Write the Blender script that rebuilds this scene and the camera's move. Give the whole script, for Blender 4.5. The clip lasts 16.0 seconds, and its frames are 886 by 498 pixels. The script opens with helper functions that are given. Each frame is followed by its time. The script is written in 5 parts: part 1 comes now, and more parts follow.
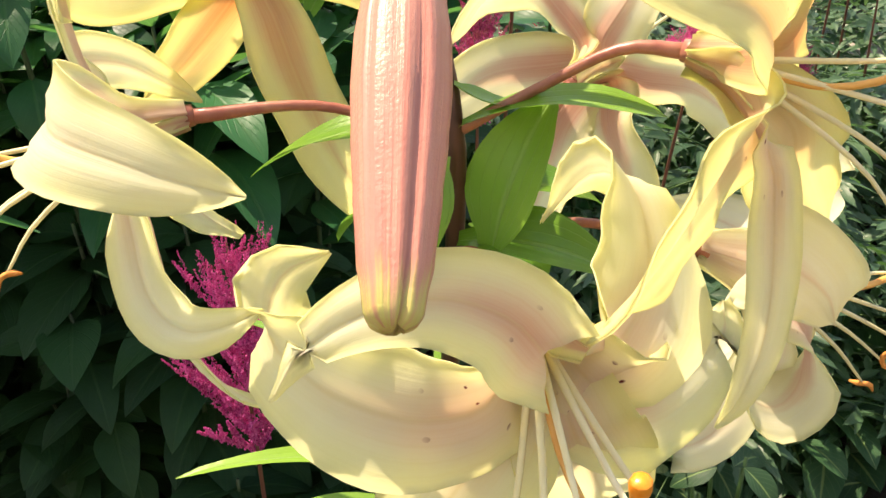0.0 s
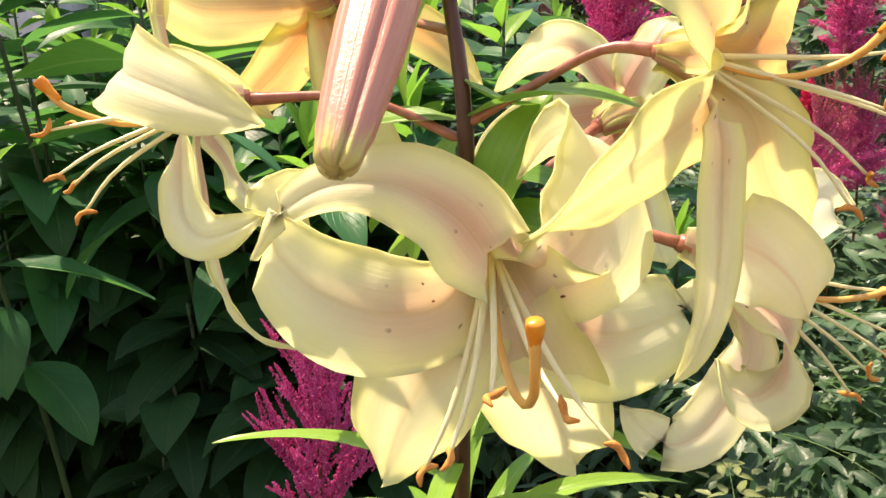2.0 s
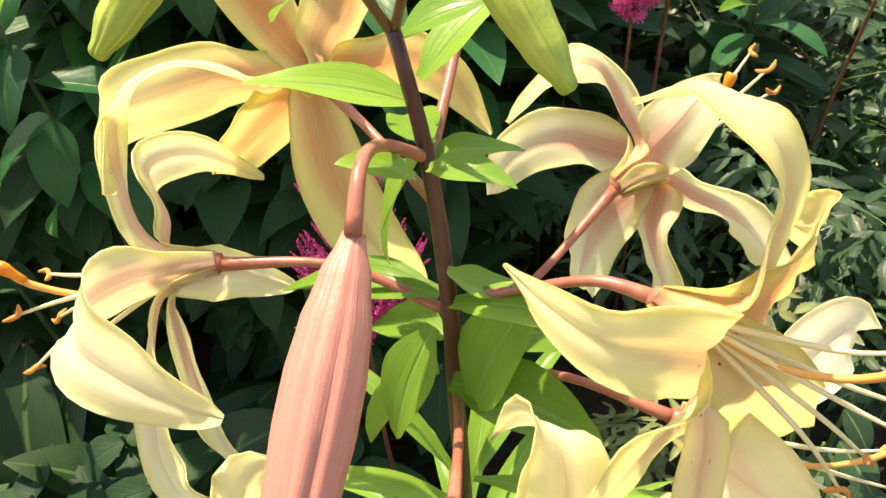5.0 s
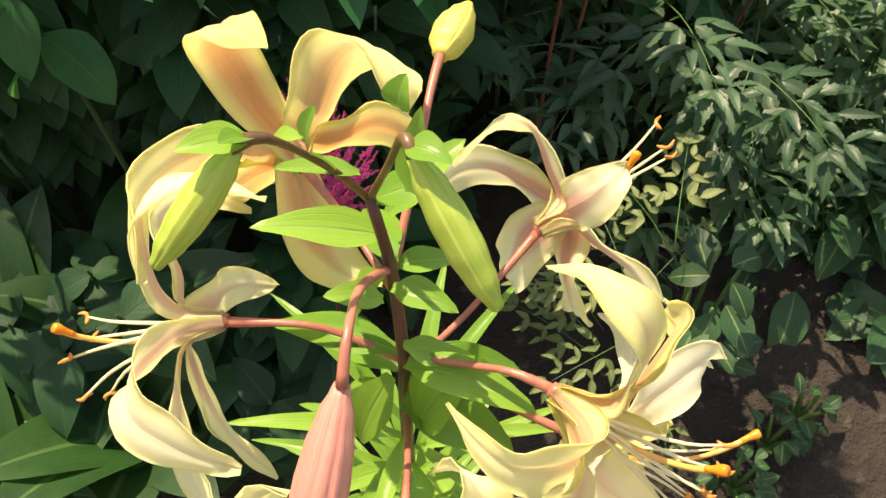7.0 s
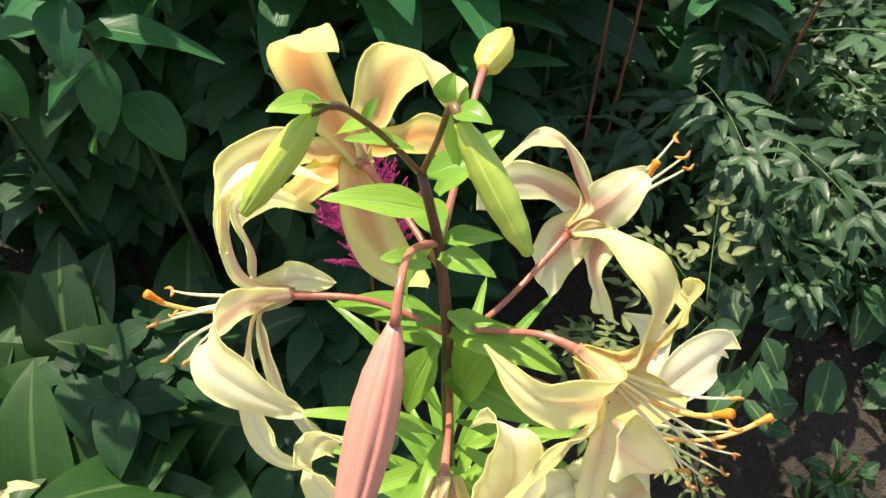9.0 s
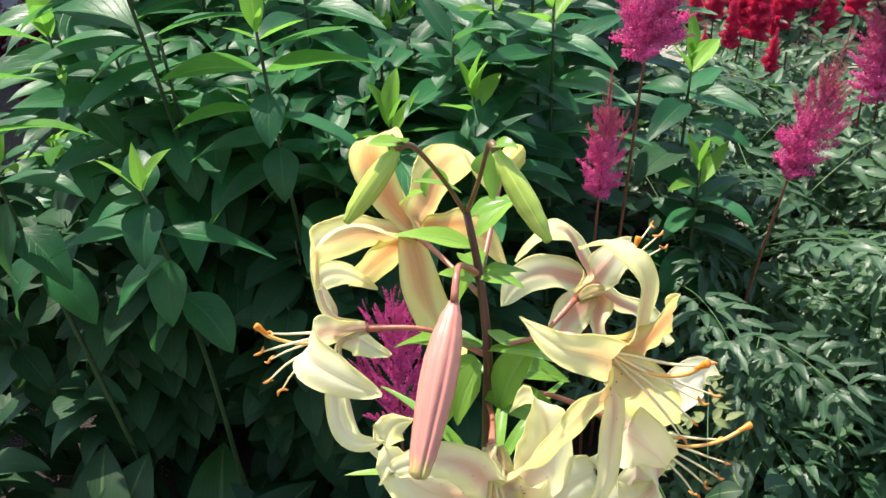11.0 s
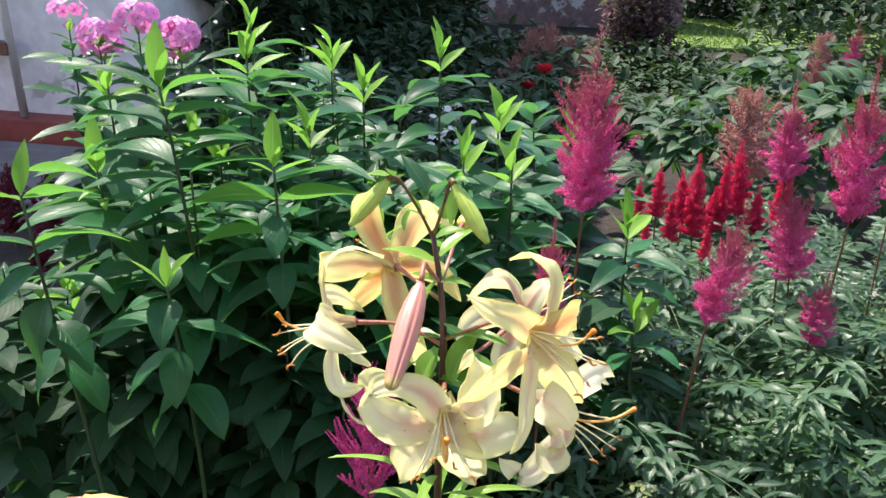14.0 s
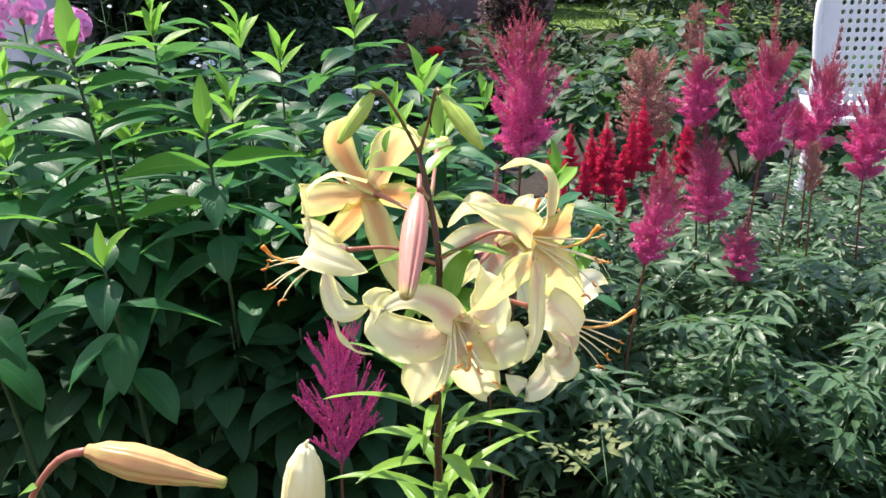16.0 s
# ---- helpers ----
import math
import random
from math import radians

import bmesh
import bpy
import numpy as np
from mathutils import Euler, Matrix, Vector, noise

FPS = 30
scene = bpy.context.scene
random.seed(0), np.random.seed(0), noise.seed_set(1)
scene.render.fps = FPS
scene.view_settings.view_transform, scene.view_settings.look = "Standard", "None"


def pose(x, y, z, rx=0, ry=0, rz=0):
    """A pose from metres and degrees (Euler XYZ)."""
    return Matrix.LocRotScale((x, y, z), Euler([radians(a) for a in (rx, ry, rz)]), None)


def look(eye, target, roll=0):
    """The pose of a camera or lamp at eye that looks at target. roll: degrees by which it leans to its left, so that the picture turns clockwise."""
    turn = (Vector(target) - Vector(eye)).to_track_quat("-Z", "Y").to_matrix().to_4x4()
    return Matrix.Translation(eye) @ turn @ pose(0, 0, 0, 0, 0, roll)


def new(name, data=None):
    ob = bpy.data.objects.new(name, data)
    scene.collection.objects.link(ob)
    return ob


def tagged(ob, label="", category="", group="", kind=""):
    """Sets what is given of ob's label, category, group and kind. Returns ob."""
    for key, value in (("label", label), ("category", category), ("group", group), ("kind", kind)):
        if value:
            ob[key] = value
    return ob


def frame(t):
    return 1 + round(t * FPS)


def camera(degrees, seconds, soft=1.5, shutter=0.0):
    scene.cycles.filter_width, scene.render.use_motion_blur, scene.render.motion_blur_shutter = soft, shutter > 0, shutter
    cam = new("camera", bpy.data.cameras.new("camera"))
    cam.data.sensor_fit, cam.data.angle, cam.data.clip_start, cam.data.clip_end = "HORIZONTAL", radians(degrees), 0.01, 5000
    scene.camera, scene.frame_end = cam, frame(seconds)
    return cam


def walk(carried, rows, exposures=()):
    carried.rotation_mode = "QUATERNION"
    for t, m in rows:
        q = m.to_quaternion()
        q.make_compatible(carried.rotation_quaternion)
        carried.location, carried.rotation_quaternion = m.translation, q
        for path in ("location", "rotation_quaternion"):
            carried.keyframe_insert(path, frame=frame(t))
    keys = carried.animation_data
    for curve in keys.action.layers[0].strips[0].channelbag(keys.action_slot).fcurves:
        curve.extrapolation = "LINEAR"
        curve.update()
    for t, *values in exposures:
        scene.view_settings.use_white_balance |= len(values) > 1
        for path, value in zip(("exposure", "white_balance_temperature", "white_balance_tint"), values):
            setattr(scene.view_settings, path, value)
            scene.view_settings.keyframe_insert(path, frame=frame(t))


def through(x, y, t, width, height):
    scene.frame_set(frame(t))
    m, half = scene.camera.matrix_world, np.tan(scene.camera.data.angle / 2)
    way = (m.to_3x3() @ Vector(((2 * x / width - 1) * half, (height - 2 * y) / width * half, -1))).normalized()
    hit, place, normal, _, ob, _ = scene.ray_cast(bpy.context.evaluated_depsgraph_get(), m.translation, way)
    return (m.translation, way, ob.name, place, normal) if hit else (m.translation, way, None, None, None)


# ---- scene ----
# Camera: hand-held close round of a lily, then back and away from it.
cam = camera(51.0, 16.0)
PATH = [
    (0, -0.0050, 0.0169, 1.0039, 58.20, 1.93, 0.17),
    (0.5, 0.0017, -0.0003, 0.9884, 64.47, 1.55, 2.74),
    (1, 0.0062, -0.0201, 0.9728, 67.56, 0.78, 5.10),
    (1.5, 0.0181, -0.0331, 0.9645, 67.96, 1.18, 7.25),
    (2, 0.0403, -0.0445, 0.9632, 68.76, 1.72, 9.18),
    (2.5, 0.0601, -0.0374, 0.9730, 67.94, 2.26, 10.72),
    (3, 0.0673, -0.0218, 0.9792, 65.78, 2.76, 12.54),
    (3.5, 0.0654, -0.0051, 0.9972, 61.48, 3.79, 13.89),
    (4, 0.0638, 0.0202, 1.0351, 58.17, 4.17, 14.01),
    (4.5, 0.0601, 0.0532, 1.0794, 51.83, 4.56, 13.97),
    (6.8, 0.0398, 0.1277, 1.2481, 28.95, -0.71, 11.62),
    (7, 0.0436, 0.1248, 1.2651, 29.48, -0.29, 12.58),
    (7.5, 0.0502, 0.1094, 1.2722, 31.62, 1.14, 13.69),
    (8, 0.0542, 0.0936, 1.2728, 31.35, 1.92, 14.48),
    (8.5, 0.0678, 0.0814, 1.2817, 31.33, 2.10, 15.10),
    (9, 0.0614, 0.0504, 1.2842, 35.64, 1.36, 14.81),
    (9.5, 0.0617, 0.0160, 1.3069, 41.77, 1.45, 15.46),
    (10, 0.0611, -0.0465, 1.2964, 47.99, 1.80, 15.61),
    (10.2, 0.0672, -0.0657, 1.2994, 49.16, 2.36, 15.17),
    (12.3, 0.1068, -0.3113, 1.2576, 62.67, 1.33, 12.79),
    (12.5, 0.1139, -0.3263, 1.2582, 63.35, 0.84, 12.78),
    (13, 0.1376, -0.3676, 1.2641, 65.57, 0.15, 12.96),
    (13.5, 0.1529, -0.4091, 1.2566, 67.60, -0.84, 13.35),
    (14, 0.1580, -0.4375, 1.2595, 68.50, -0.77, 13.36),
    (14.5, 0.1542, -0.4603, 1.2411, 68.68, -0.03, 13.41),
    (15, 0.1397, -0.4583, 1.2180, 68.46, 0.43, 11.16),
    (15.5, 0.1097, -0.4567, 1.1935, 68.60, 0.68, 7.93),
    (16, 0.0697, -0.4585, 1.1815, 68.72, 1.50, 5.00),
]
walk(cam, [(t, pose(*r)) for t, *r in PATH], exposures=[(0.0, 1.29, 8600, 15), (4.7, 1.37, 8800, 16), (6.8, 1.21, 9000, 15), (10.2, 1.27, 7000, 10), (12.3, 1.32, 6750, 14), (16.0, 1.33, 6750, 16)])

# ---- light: high summer sun and clear sky ----
SUN = Vector((-0.38, 0.36, 0.85)).normalized()
world = bpy.data.worlds.new("sky")
scene.world = world
world.use_nodes = True
wn = world.node_tree
sky = wn.nodes.new("ShaderNodeTexSky")
sky.sky_type, sky.sun_disc = "NISHITA", False
sky.sun_elevation = math.asin(SUN.z)
sky.sun_rotation = math.atan2(SUN.x, SUN.y)
wn.nodes["Background"].inputs["Strength"].default_value = 0.15
wn.links.new(sky.outputs[0], wn.nodes["Background"].inputs["Color"])
sun = new("sun", bpy.data.lights.new("sun", "SUN"))
sun.data.energy, sun.data.angle, sun.data.color = 3.8, radians(0.53), (1.0, 0.95, 0.87)
sun.matrix_world = look(SUN * 20, (0, 0, 0))


# ---- materials ----
class Nodes:
    """A small builder of node materials."""

    def __init__(self, name):
        self.mat = bpy.data.materials.new(name)
        self.mat.use_nodes = True
        self.tree = self.mat.node_tree
        self.tree.nodes.clear()
        self.out = self.tree.nodes.new("ShaderNodeOutputMaterial")

    def put(self, socket, v):
        if isinstance(v, bpy.types.NodeSocket):
            self.tree.links.new(v, socket)
        elif isinstance(v, bpy.types.Node):
            self.tree.links.new(v.outputs[0], socket)
        else:
            socket.default_value = (*v, 1) if isinstance(v, tuple) and len(v) == 3 and socket.type == "RGBA" else v

    def math(self, op, a, b=0.0, clamp=False):
        n = self.tree.nodes.new("ShaderNodeMath")
        n.operation, n.use_clamp = op, clamp
        self.put(n.inputs[0], a)
        self.put(n.inputs[1], b)
        return n.outputs[0]

    def mix(self, f, a, b, blend="MIX"):
        n = self.tree.nodes.new("ShaderNodeMix")
        n.data_type, n.blend_type = "RGBA", blend
        self.put(n.inputs[0], f)
        self.put(n.inputs[6], a)
        self.put(n.inputs[7], b)
        return n.outputs[2]

    def smooth(self, v, lo, hi, a=0.0, b=1.0):
        n = self.tree.nodes.new("ShaderNodeMapRange")
        n.interpolation_type = "SMOOTHSTEP"
        for i, x in enumerate((v, lo, hi, a, b)):
            self.put(n.inputs[i], x)
        return n.outputs[0]

    def noise(self, scale, detail=3.0, vector=None, rough=0.55):
        n = self.tree.nodes.new("ShaderNodeTexNoise")
        n.inputs["Scale"].default_value, n.inputs["Detail"].default_value = scale, detail
        n.inputs["Roughness"].default_value = rough
        self.put(n.inputs["Vector"], vector if vector is not None else self.coord("Object"))
        return n.outputs[0]

    def coord(self, which):
        return self.tree.nodes.new("ShaderNodeTexCoord").outputs[which]

    def split(self, vector):
        n = self.tree.nodes.new("ShaderNodeSeparateXYZ")
        self.put(n.inputs[0], vector)
        return n.outputs

    def scaled(self, vector, s):
        n = self.tree.nodes.new("ShaderNodeMapping")
        self.put(n.inputs["Vector"], vector)
        n.inputs["Scale"].default_value = s
        return n.outputs[0]

    def bump(self, height, strength, dist):
        n = self.tree.nodes.new("ShaderNodeBump")
        n.inputs["Strength"].default_value, n.inputs["Distance"].default_value = strength, dist
        self.put(n.inputs["Height"], height)
        return n.outputs[0]

    def random(self):
        return self.tree.nodes.new("ShaderNodeObjectInfo").outputs["Random"]

    def island(self):
        return self.tree.nodes.new("ShaderNodeNewGeometry").outputs["Random Per Island"]

    def surface(self, color, rough=0.5, normal=None, through=0.0, glow=None, metal=0.0, spec=0.5):
        """Principled skin, with a share of light that passes through a thin sheet."""
        p = self.tree.nodes.new("ShaderNodeBsdfPrincipled")
        self.put(p.inputs["Base Color"], color)
        self.put(p.inputs["Roughness"], rough)
        self.put(p.inputs["Metallic"], metal)
        self.put(p.inputs["Specular IOR Level"], spec)
        if normal is not None:
            self.put(p.inputs["Normal"], normal)
        last = p.outputs[0]
        if through:
            tr = self.tree.nodes.new("ShaderNodeBsdfTranslucent")
            self.put(tr.inputs["Color"], glow if glow is not None else color)
            m = self.tree.nodes.new("ShaderNodeMixShader")
            self.put(m.inputs[0], through)
            self.put(m.inputs[1], last)
            self.put(m.inputs[2], tr.outputs[0])
            last = m.outputs[0]
        self.tree.links.new(last, self.out.inputs["Surface"])
        return self.mat


def leaf_material(name, dark, light, rough=0.48, through=0.3, veins=7.0, slant=0.9, rib=(0.20, 0.30, 0.10), glow=None, rand=0.5, spec=0.35):
    """A leaf: midrib and side veins along its own length and width, patchy green."""
    k = Nodes(name)
    u, v, _ = k.split(k.coord("UV"))
    off = k.math("ABSOLUTE", k.math("SUBTRACT", u, 0.5))
    wave = k.math("SINE", k.math("MULTIPLY", k.math("SUBTRACT", v, k.math("MULTIPLY", off, slant)), veins * 6.283))
    vein = k.smooth(wave, 0.86, 1.0)
    mid = k.smooth(off, 0.05, 0.015)
    patch = k.math("ADD", k.math("MULTIPLY", k.noise(28.0), 1 - rand), k.math("MULTIPLY", k.random(), rand))
    col = k.mix(k.smooth(patch, 0.25, 0.75), dark, light)
    col = k.mix(k.math("MULTIPLY", vein, 0.12), col, rib)
    col = k.mix(k.math("MULTIPLY", mid, 0.6), col, rib)
    h = k.math("SUBTRACT", k.math("MULTIPLY", k.noise(160.0, 2.0), 0.4), k.math("ADD", k.math("MULTIPLY", vein, 0.8), mid))
    return k.surface(col, k.math("ADD", rough - 0.1, k.math("MULTIPLY", k.noise(60.0), 0.2)), k.bump(h, 0.38, 0.0018), through, glow if glow else k.mix(0.4, col, (0.20, 0.50, 0.09)), spec=spec)


def simple_material(name, a, b, scale=40.0, rough=0.5, bump=0.15, dist=0.001, through=0.0, stretch=(1, 1, 1), spec=0.5, metal=0.0):
    k = Nodes(name)
    vec = k.scaled(k.coord("Object"), stretch)
    n1, n2 = k.noise(scale, 4.0, vec), k.noise(scale * 6, 2.0, vec)
    f = k.smooth(k.math("ADD", k.math("MULTIPLY", n1, 0.75), k.math("MULTIPLY", n2, 0.25)), 0.3, 0.7)
    col = k.mix(f, a, b)
    return k.surface(col, k.math("ADD", rough - 0.06, k.math("MULTIPLY", n2, 0.12)), k.bump(k.math("ADD", n1, n2), bump, dist), through, metal=metal, spec=spec)


def tepal_material(name, outer, tone, long=0.7, flush=0.5, wide=False, blush=0.62):
    """A lily tepal. Inside cream to lemon with a soft pink flush by the throat and dark red flecks; outside with a broad rosy midrib."""
    k = Nodes(name)
    u, v, _ = k.split(k.coord("UV"))
    off = k.math("ABSOLUTE", k.math("MULTIPLY", k.math("SUBTRACT", u, 0.5), 2.0))
    blot = k.noise(38.0, 3.0)
    cream, yellow, pink = tone
    depth = (0.95 if wide else blush) if outer else flush
    if outer and not wide:
        pink = tuple(0.35 * a + 0.65 * b for a, b in zip(pink, (0.70, 0.32, 0.25)))
    edge = k.smooth(k.math("ADD", off, k.math("MULTIPLY", k.math("SUBTRACT", blot, 0.5), 0.7)), 0.25, 1.2)
    col = k.mix(edge, cream, yellow)
    col = k.mix(k.smooth(v, 0.75, 1.0, 0.0, 0.5), col, yellow)
    reach = 0.98 if outer else long
    spread = k.smooth(v, 0.20, 0.80, 0.95, 0.15) if outer and not wide else 0.85
    band = k.math("MULTIPLY", k.smooth(k.math("ADD", off, k.math("MULTIPLY", k.math("SUBTRACT", blot, 0.5), 0.3)), spread, k.math("MULTIPLY", spread, 0.3) if outer else 0.0), k.math("MULTIPLY", k.smooth(v, reach, 0.25 if outer or wide else reach - 0.28), 1.0 if outer else k.smooth(v, 0.16, 0.36)))
    streak = k.noise(1.0, 4.0, k.scaled(k.coord("UV"), (40.0, 1.8, 1.0)))
    col = k.mix(k.math("MULTIPLY", band, k.smooth(streak, 0.1, 0.7, 0.6 * depth, depth)), col, pink)
    col = k.mix(k.math("MULTIPLY", k.smooth(streak, 0.42, 0.7), 0.16), col, (0.88, 0.84, 0.62), "MULTIPLY")
    rib = k.smooth(off, 0.08, 0.0)
    col = k.mix(k.math("MULTIPLY", rib, 0.22), col, (0.80, 0.70, 0.34) if not outer else pink)
    glow = k.mix(k.math("MULTIPLY", k.math("SUBTRACT", 1.0, band), 0.35), col, (0.93, 0.92, 0.68))
    if not outer:
        col = k.mix(k.smooth(v, 0.14, 0.04, 0.0, 0.8), col, (0.42, 0.50, 0.12))
        dots = k.tree.nodes.new("ShaderNodeTexVoronoi")
        dots.inputs["Scale"].default_value = 1.0
        k.put(dots.inputs["Vector"], k.scaled(k.coord("UV"), (11.0, 30.0, 1.0)))
        dot = k.math("MULTIPLY", k.smooth(dots.outputs["Distance"], 0.27, 0.18), k.math("MULTIPLY", k.smooth(v, 0.20, 0.24), k.smooth(v, 0.40, 0.34)))
        pick = k.math("GREATER_THAN", k.split(dots.outputs["Color"])[0], 0.45)
        fleck = k.math("MULTIPLY", k.math("MULTIPLY", dot, pick), k.smooth(off, 0.62, 0.50))
        col = k.mix(fleck, col, (0.16, 0.02, 0.02))
        glow = k.mix(fleck, glow, (0.16, 0.02, 0.02))
    h = k.math("ADD", k.math("MULTIPLY", streak, 0.7), k.math("MULTIPLY", rib, -1.2 if not outer else 1.2))
    return k.surface(col, 0.5, k.bump(h, 0.3, 0.0011), 0.66, glow, spec=0.25)


def bud_material(name, skin, ridge, tip, stretch=14.0):
    """A closed bud: lengthwise streaks, a paler or greener tip, fine glistening skin."""
    k = Nodes(name)
    u, v, _ = k.split(k.coord("UV"))
    streak = k.noise(1.0, 4.0, k.scaled(k.coord("UV"), (stretch, 1.6, 1.0)))
    fine = k.noise(900.0, 2.0)
    col = k.mix(k.smooth(streak, 0.35, 0.68), skin, ridge)
    col = k.mix(k.smooth(k.math("ADD", v, k.math("MULTIPLY", k.math("SUBTRACT", streak, 0.5), 0.25)), 0.90, 1.04), col, tip)
    third = k.math("FRACT", k.math("ADD", k.math("MULTIPLY", u, 3.0), 0.75))
    groove = k.math("MULTIPLY", k.smooth(k.math("ABSOLUTE", k.math("SUBTRACT", third, 0.5)), 0.07, 0.01), k.smooth(v, 0.02, 0.2))
    col = k.mix(k.math("MULTIPLY", groove, 0.6), col, ridge)
    h = k.math("SUBTRACT", k.math("ADD", k.math("MULTIPLY", streak, 1.0), k.math("MULTIPLY", fine, 0.42)), k.math("MULTIPLY", groove, 1.5))
    return k.surface(col, k.math("ADD", 0.30, k.math("MULTIPLY", fine, 0.2)), k.bump(h, 0.34, 0.0011), 0.06, spec=0.4)


def plume_material(name, top, low, mid, lo, hi):
    """Tiny florets: closed red buds at the tips of the plume, open fluffy flowers further down."""
    k = Nodes(name)
    age = k.split(k.coord("UV"))[1]
    f = k.smooth(k.math("ADD", age, k.math("MULTIPLY", k.math("SUBTRACT", k.noise(30.0), 0.5), 0.4)), lo, hi)
    col = k.mix(k.island(), low, mid)
    col = k.mix(f, col, top)
    return k.surface(col, 0.65, None, 0.5)


M = {}
M["phlox_leaf"] = leaf_material("phlox_leaf", (0.012, 0.082, 0.034), (0.034, 0.178, 0.060), 0.42, 0.44, 8.0, 0.8, (0.055, 0.18, 0.060), spec=0.36)
# Copy of the phlox leaf, darkened to stand for shade under the shoots.
M["phlox_shaded"] = leaf_material("phlox_shaded", (0.009, 0.035, 0.015), (0.019, 0.066, 0.025), 0.55, 0.18, 8.0, 0.8, (0.030, 0.080, 0.030), spec=0.18)
# Fresh green, brightened to hold the sun that comes through these leaves.
M["phlox_fresh_lit"] = leaf_material("phlox_fresh_lit", (0.065, 0.22, 0.028), (0.12, 0.33, 0.045), 0.42, 0.52, 8.0, 0.8, (0.20, 0.36, 0.09))
M["phlox_young"] = leaf_material("phlox_young", (0.14, 0.33, 0.03), (0.25, 0.50, 0.06), 0.44, 0.48, 7.0, 0.8, (0.32, 0.48, 0.12))
M["astilbe_leaf"] = leaf_material("astilbe_leaf", (0.024, 0.070, 0.032), (0.074, 0.156, 0.074), 0.41, 0.32, 6.0, 0.9, (0.11, 0.18, 0.085), spec=0.45)
M["pale_leaf"] = leaf_material("pale_leaf", (0.11, 0.16, 0.05), (0.20, 0.24, 0.09), 0.45, 0.3, 6.0, 0.9, (0.3, 0.35, 0.15))
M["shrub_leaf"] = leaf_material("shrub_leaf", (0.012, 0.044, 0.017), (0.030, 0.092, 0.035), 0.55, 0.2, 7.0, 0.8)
M["hosta_leaf"] = leaf_material("hosta_leaf", (0.009, 0.042, 0.010), (0.022, 0.080, 0.016), 0.5, 0.22, 2.0, 6.0, (0.10, 0.19, 0.06))
M["lily_leaf"] = leaf_material("lily_leaf", (0.13, 0.29, 0.035), (0.24, 0.43, 0.06), 0.33, 0.35, 1.0, 7.0, (0.26, 0.42, 0.12))
M["lily_stem"] = simple_material("lily_stem", (0.055, 0.018, 0.015), (0.095, 0.034, 0.024), 60, 0.4, 0.2, 0.001, 0, (1, 1, 0.2))
M["lily_pedicel"] = simple_material("lily_pedicel", (0.30, 0.090, 0.064), (0.42, 0.17, 0.11), 60, 0.36, 0.15, 0.001)
M["green_stem"] = simple_material("green_stem", (0.03, 0.085, 0.02), (0.07, 0.15, 0.035), 30, 0.5, 0.2, 0.001, 0, (1, 1, 0.2))
M["phlox_stem"] = simple_material("phlox_stem", (0.014, 0.036, 0.012), (0.034, 0.072, 0.022), 30, 0.55, 0.2, 0.001, 0, (1, 1, 0.2))
M["lily_stalk"] = simple_material("lily_stalk", (0.085, 0.036, 0.016), (0.15, 0.085, 0.030), 60, 0.4, 0.15, 0.001)
M["red_stem"] = simple_material("red_stem", (0.10, 0.035, 0.025), (0.17, 0.07, 0.04), 30, 0.5, 0.2, 0.001, 0, (1, 1, 0.2))
CREAM = ((0.96, 0.95, 0.78), (0.95, 0.94, 0.57), (0.80, 0.50, 0.41))
YELLOW = ((0.95, 0.93, 0.62), (0.94, 0.90, 0.47), (0.85, 0.56, 0.32))
AMBER = ((0.94, 0.86, 0.52), (0.93, 0.87, 0.40), (0.83, 0.43, 0.23))
ROSY = ((0.94, 0.92, 0.77), (0.94, 0.92, 0.60), (0.80, 0.42, 0.36))
WHITE = ((0.96, 0.95, 0.86), (0.95, 0.94, 0.72), (0.86, 0.62, 0.53))
for tone_name, tone, reach, flush in (("cream", CREAM, 0.60, 0.34), ("blush", CREAM, 0.72, 0.72), ("yellow", YELLOW, 0.70, 0.30), ("amber", AMBER, 0.98, 0.64), ("white", WHITE, 0.70, 0.26), ("rosy", ROSY, 0.70, 0.45)):
    M["in_" + tone_name] = tepal_material("tepal_inside_" + tone_name, False, tone, reach, flush)
    M["out_" + tone_name] = tepal_material("tepal_outside_" + tone_name, True, tone, wide=tone_name == "amber", blush={"white": 0.38, "rosy": 0.90, "yellow": 0.80}.get(tone_name, 0.66))
M["filament"] = simple_material("filament", (0.82, 0.75, 0.42), (0.88, 0.82, 0.54), 50, 0.45, 0.1, 0.0005, 0.2)
M["pistil"] = simple_material("pistil", (0.78, 0.36, 0.08), (0.82, 0.48, 0.14), 50, 0.4, 0.1, 0.0005, 0.1)
M["stigma"] = simple_material("stigma", (0.76, 0.20, 0.015), (0.82, 0.30, 0.03), 200, 0.35, 0.3, 0.0005)
M["anther"] = simple_material("anther", (0.52, 0.17, 0.03), (0.72, 0.32, 0.08), 400, 0.8, 0.5, 0.0005)
M["pink_bud"] = bud_material("pink_bud", (0.60, 0.27, 0.205), (0.55, 0.21, 0.165), (0.56, 0.52, 0.16), 44.0)
M["green_bud"] = bud_material("green_bud", (0.30, 0.43, 0.06), (0.42, 0.52, 0.10), (0.28, 0.42, 0.05))
M["orange_bud"] = bud_material("orange_bud", (0.50, 0.40, 0.14), (0.56, 0.24, 0.11), (0.36, 0.42, 0.08), 5.0)
M["yellow_bud"] = bud_material("yellow_bud", (0.52, 0.52, 0.10), (0.70, 0.58, 0.14), (0.72, 0.55, 0.10))
M["plume_pink"] = plume_material("plume_pink", (0.54, 0.15, 0.19), (0.74, 0.06, 0.37), (0.91, 0.27, 0.58), 0.36, 0.68)
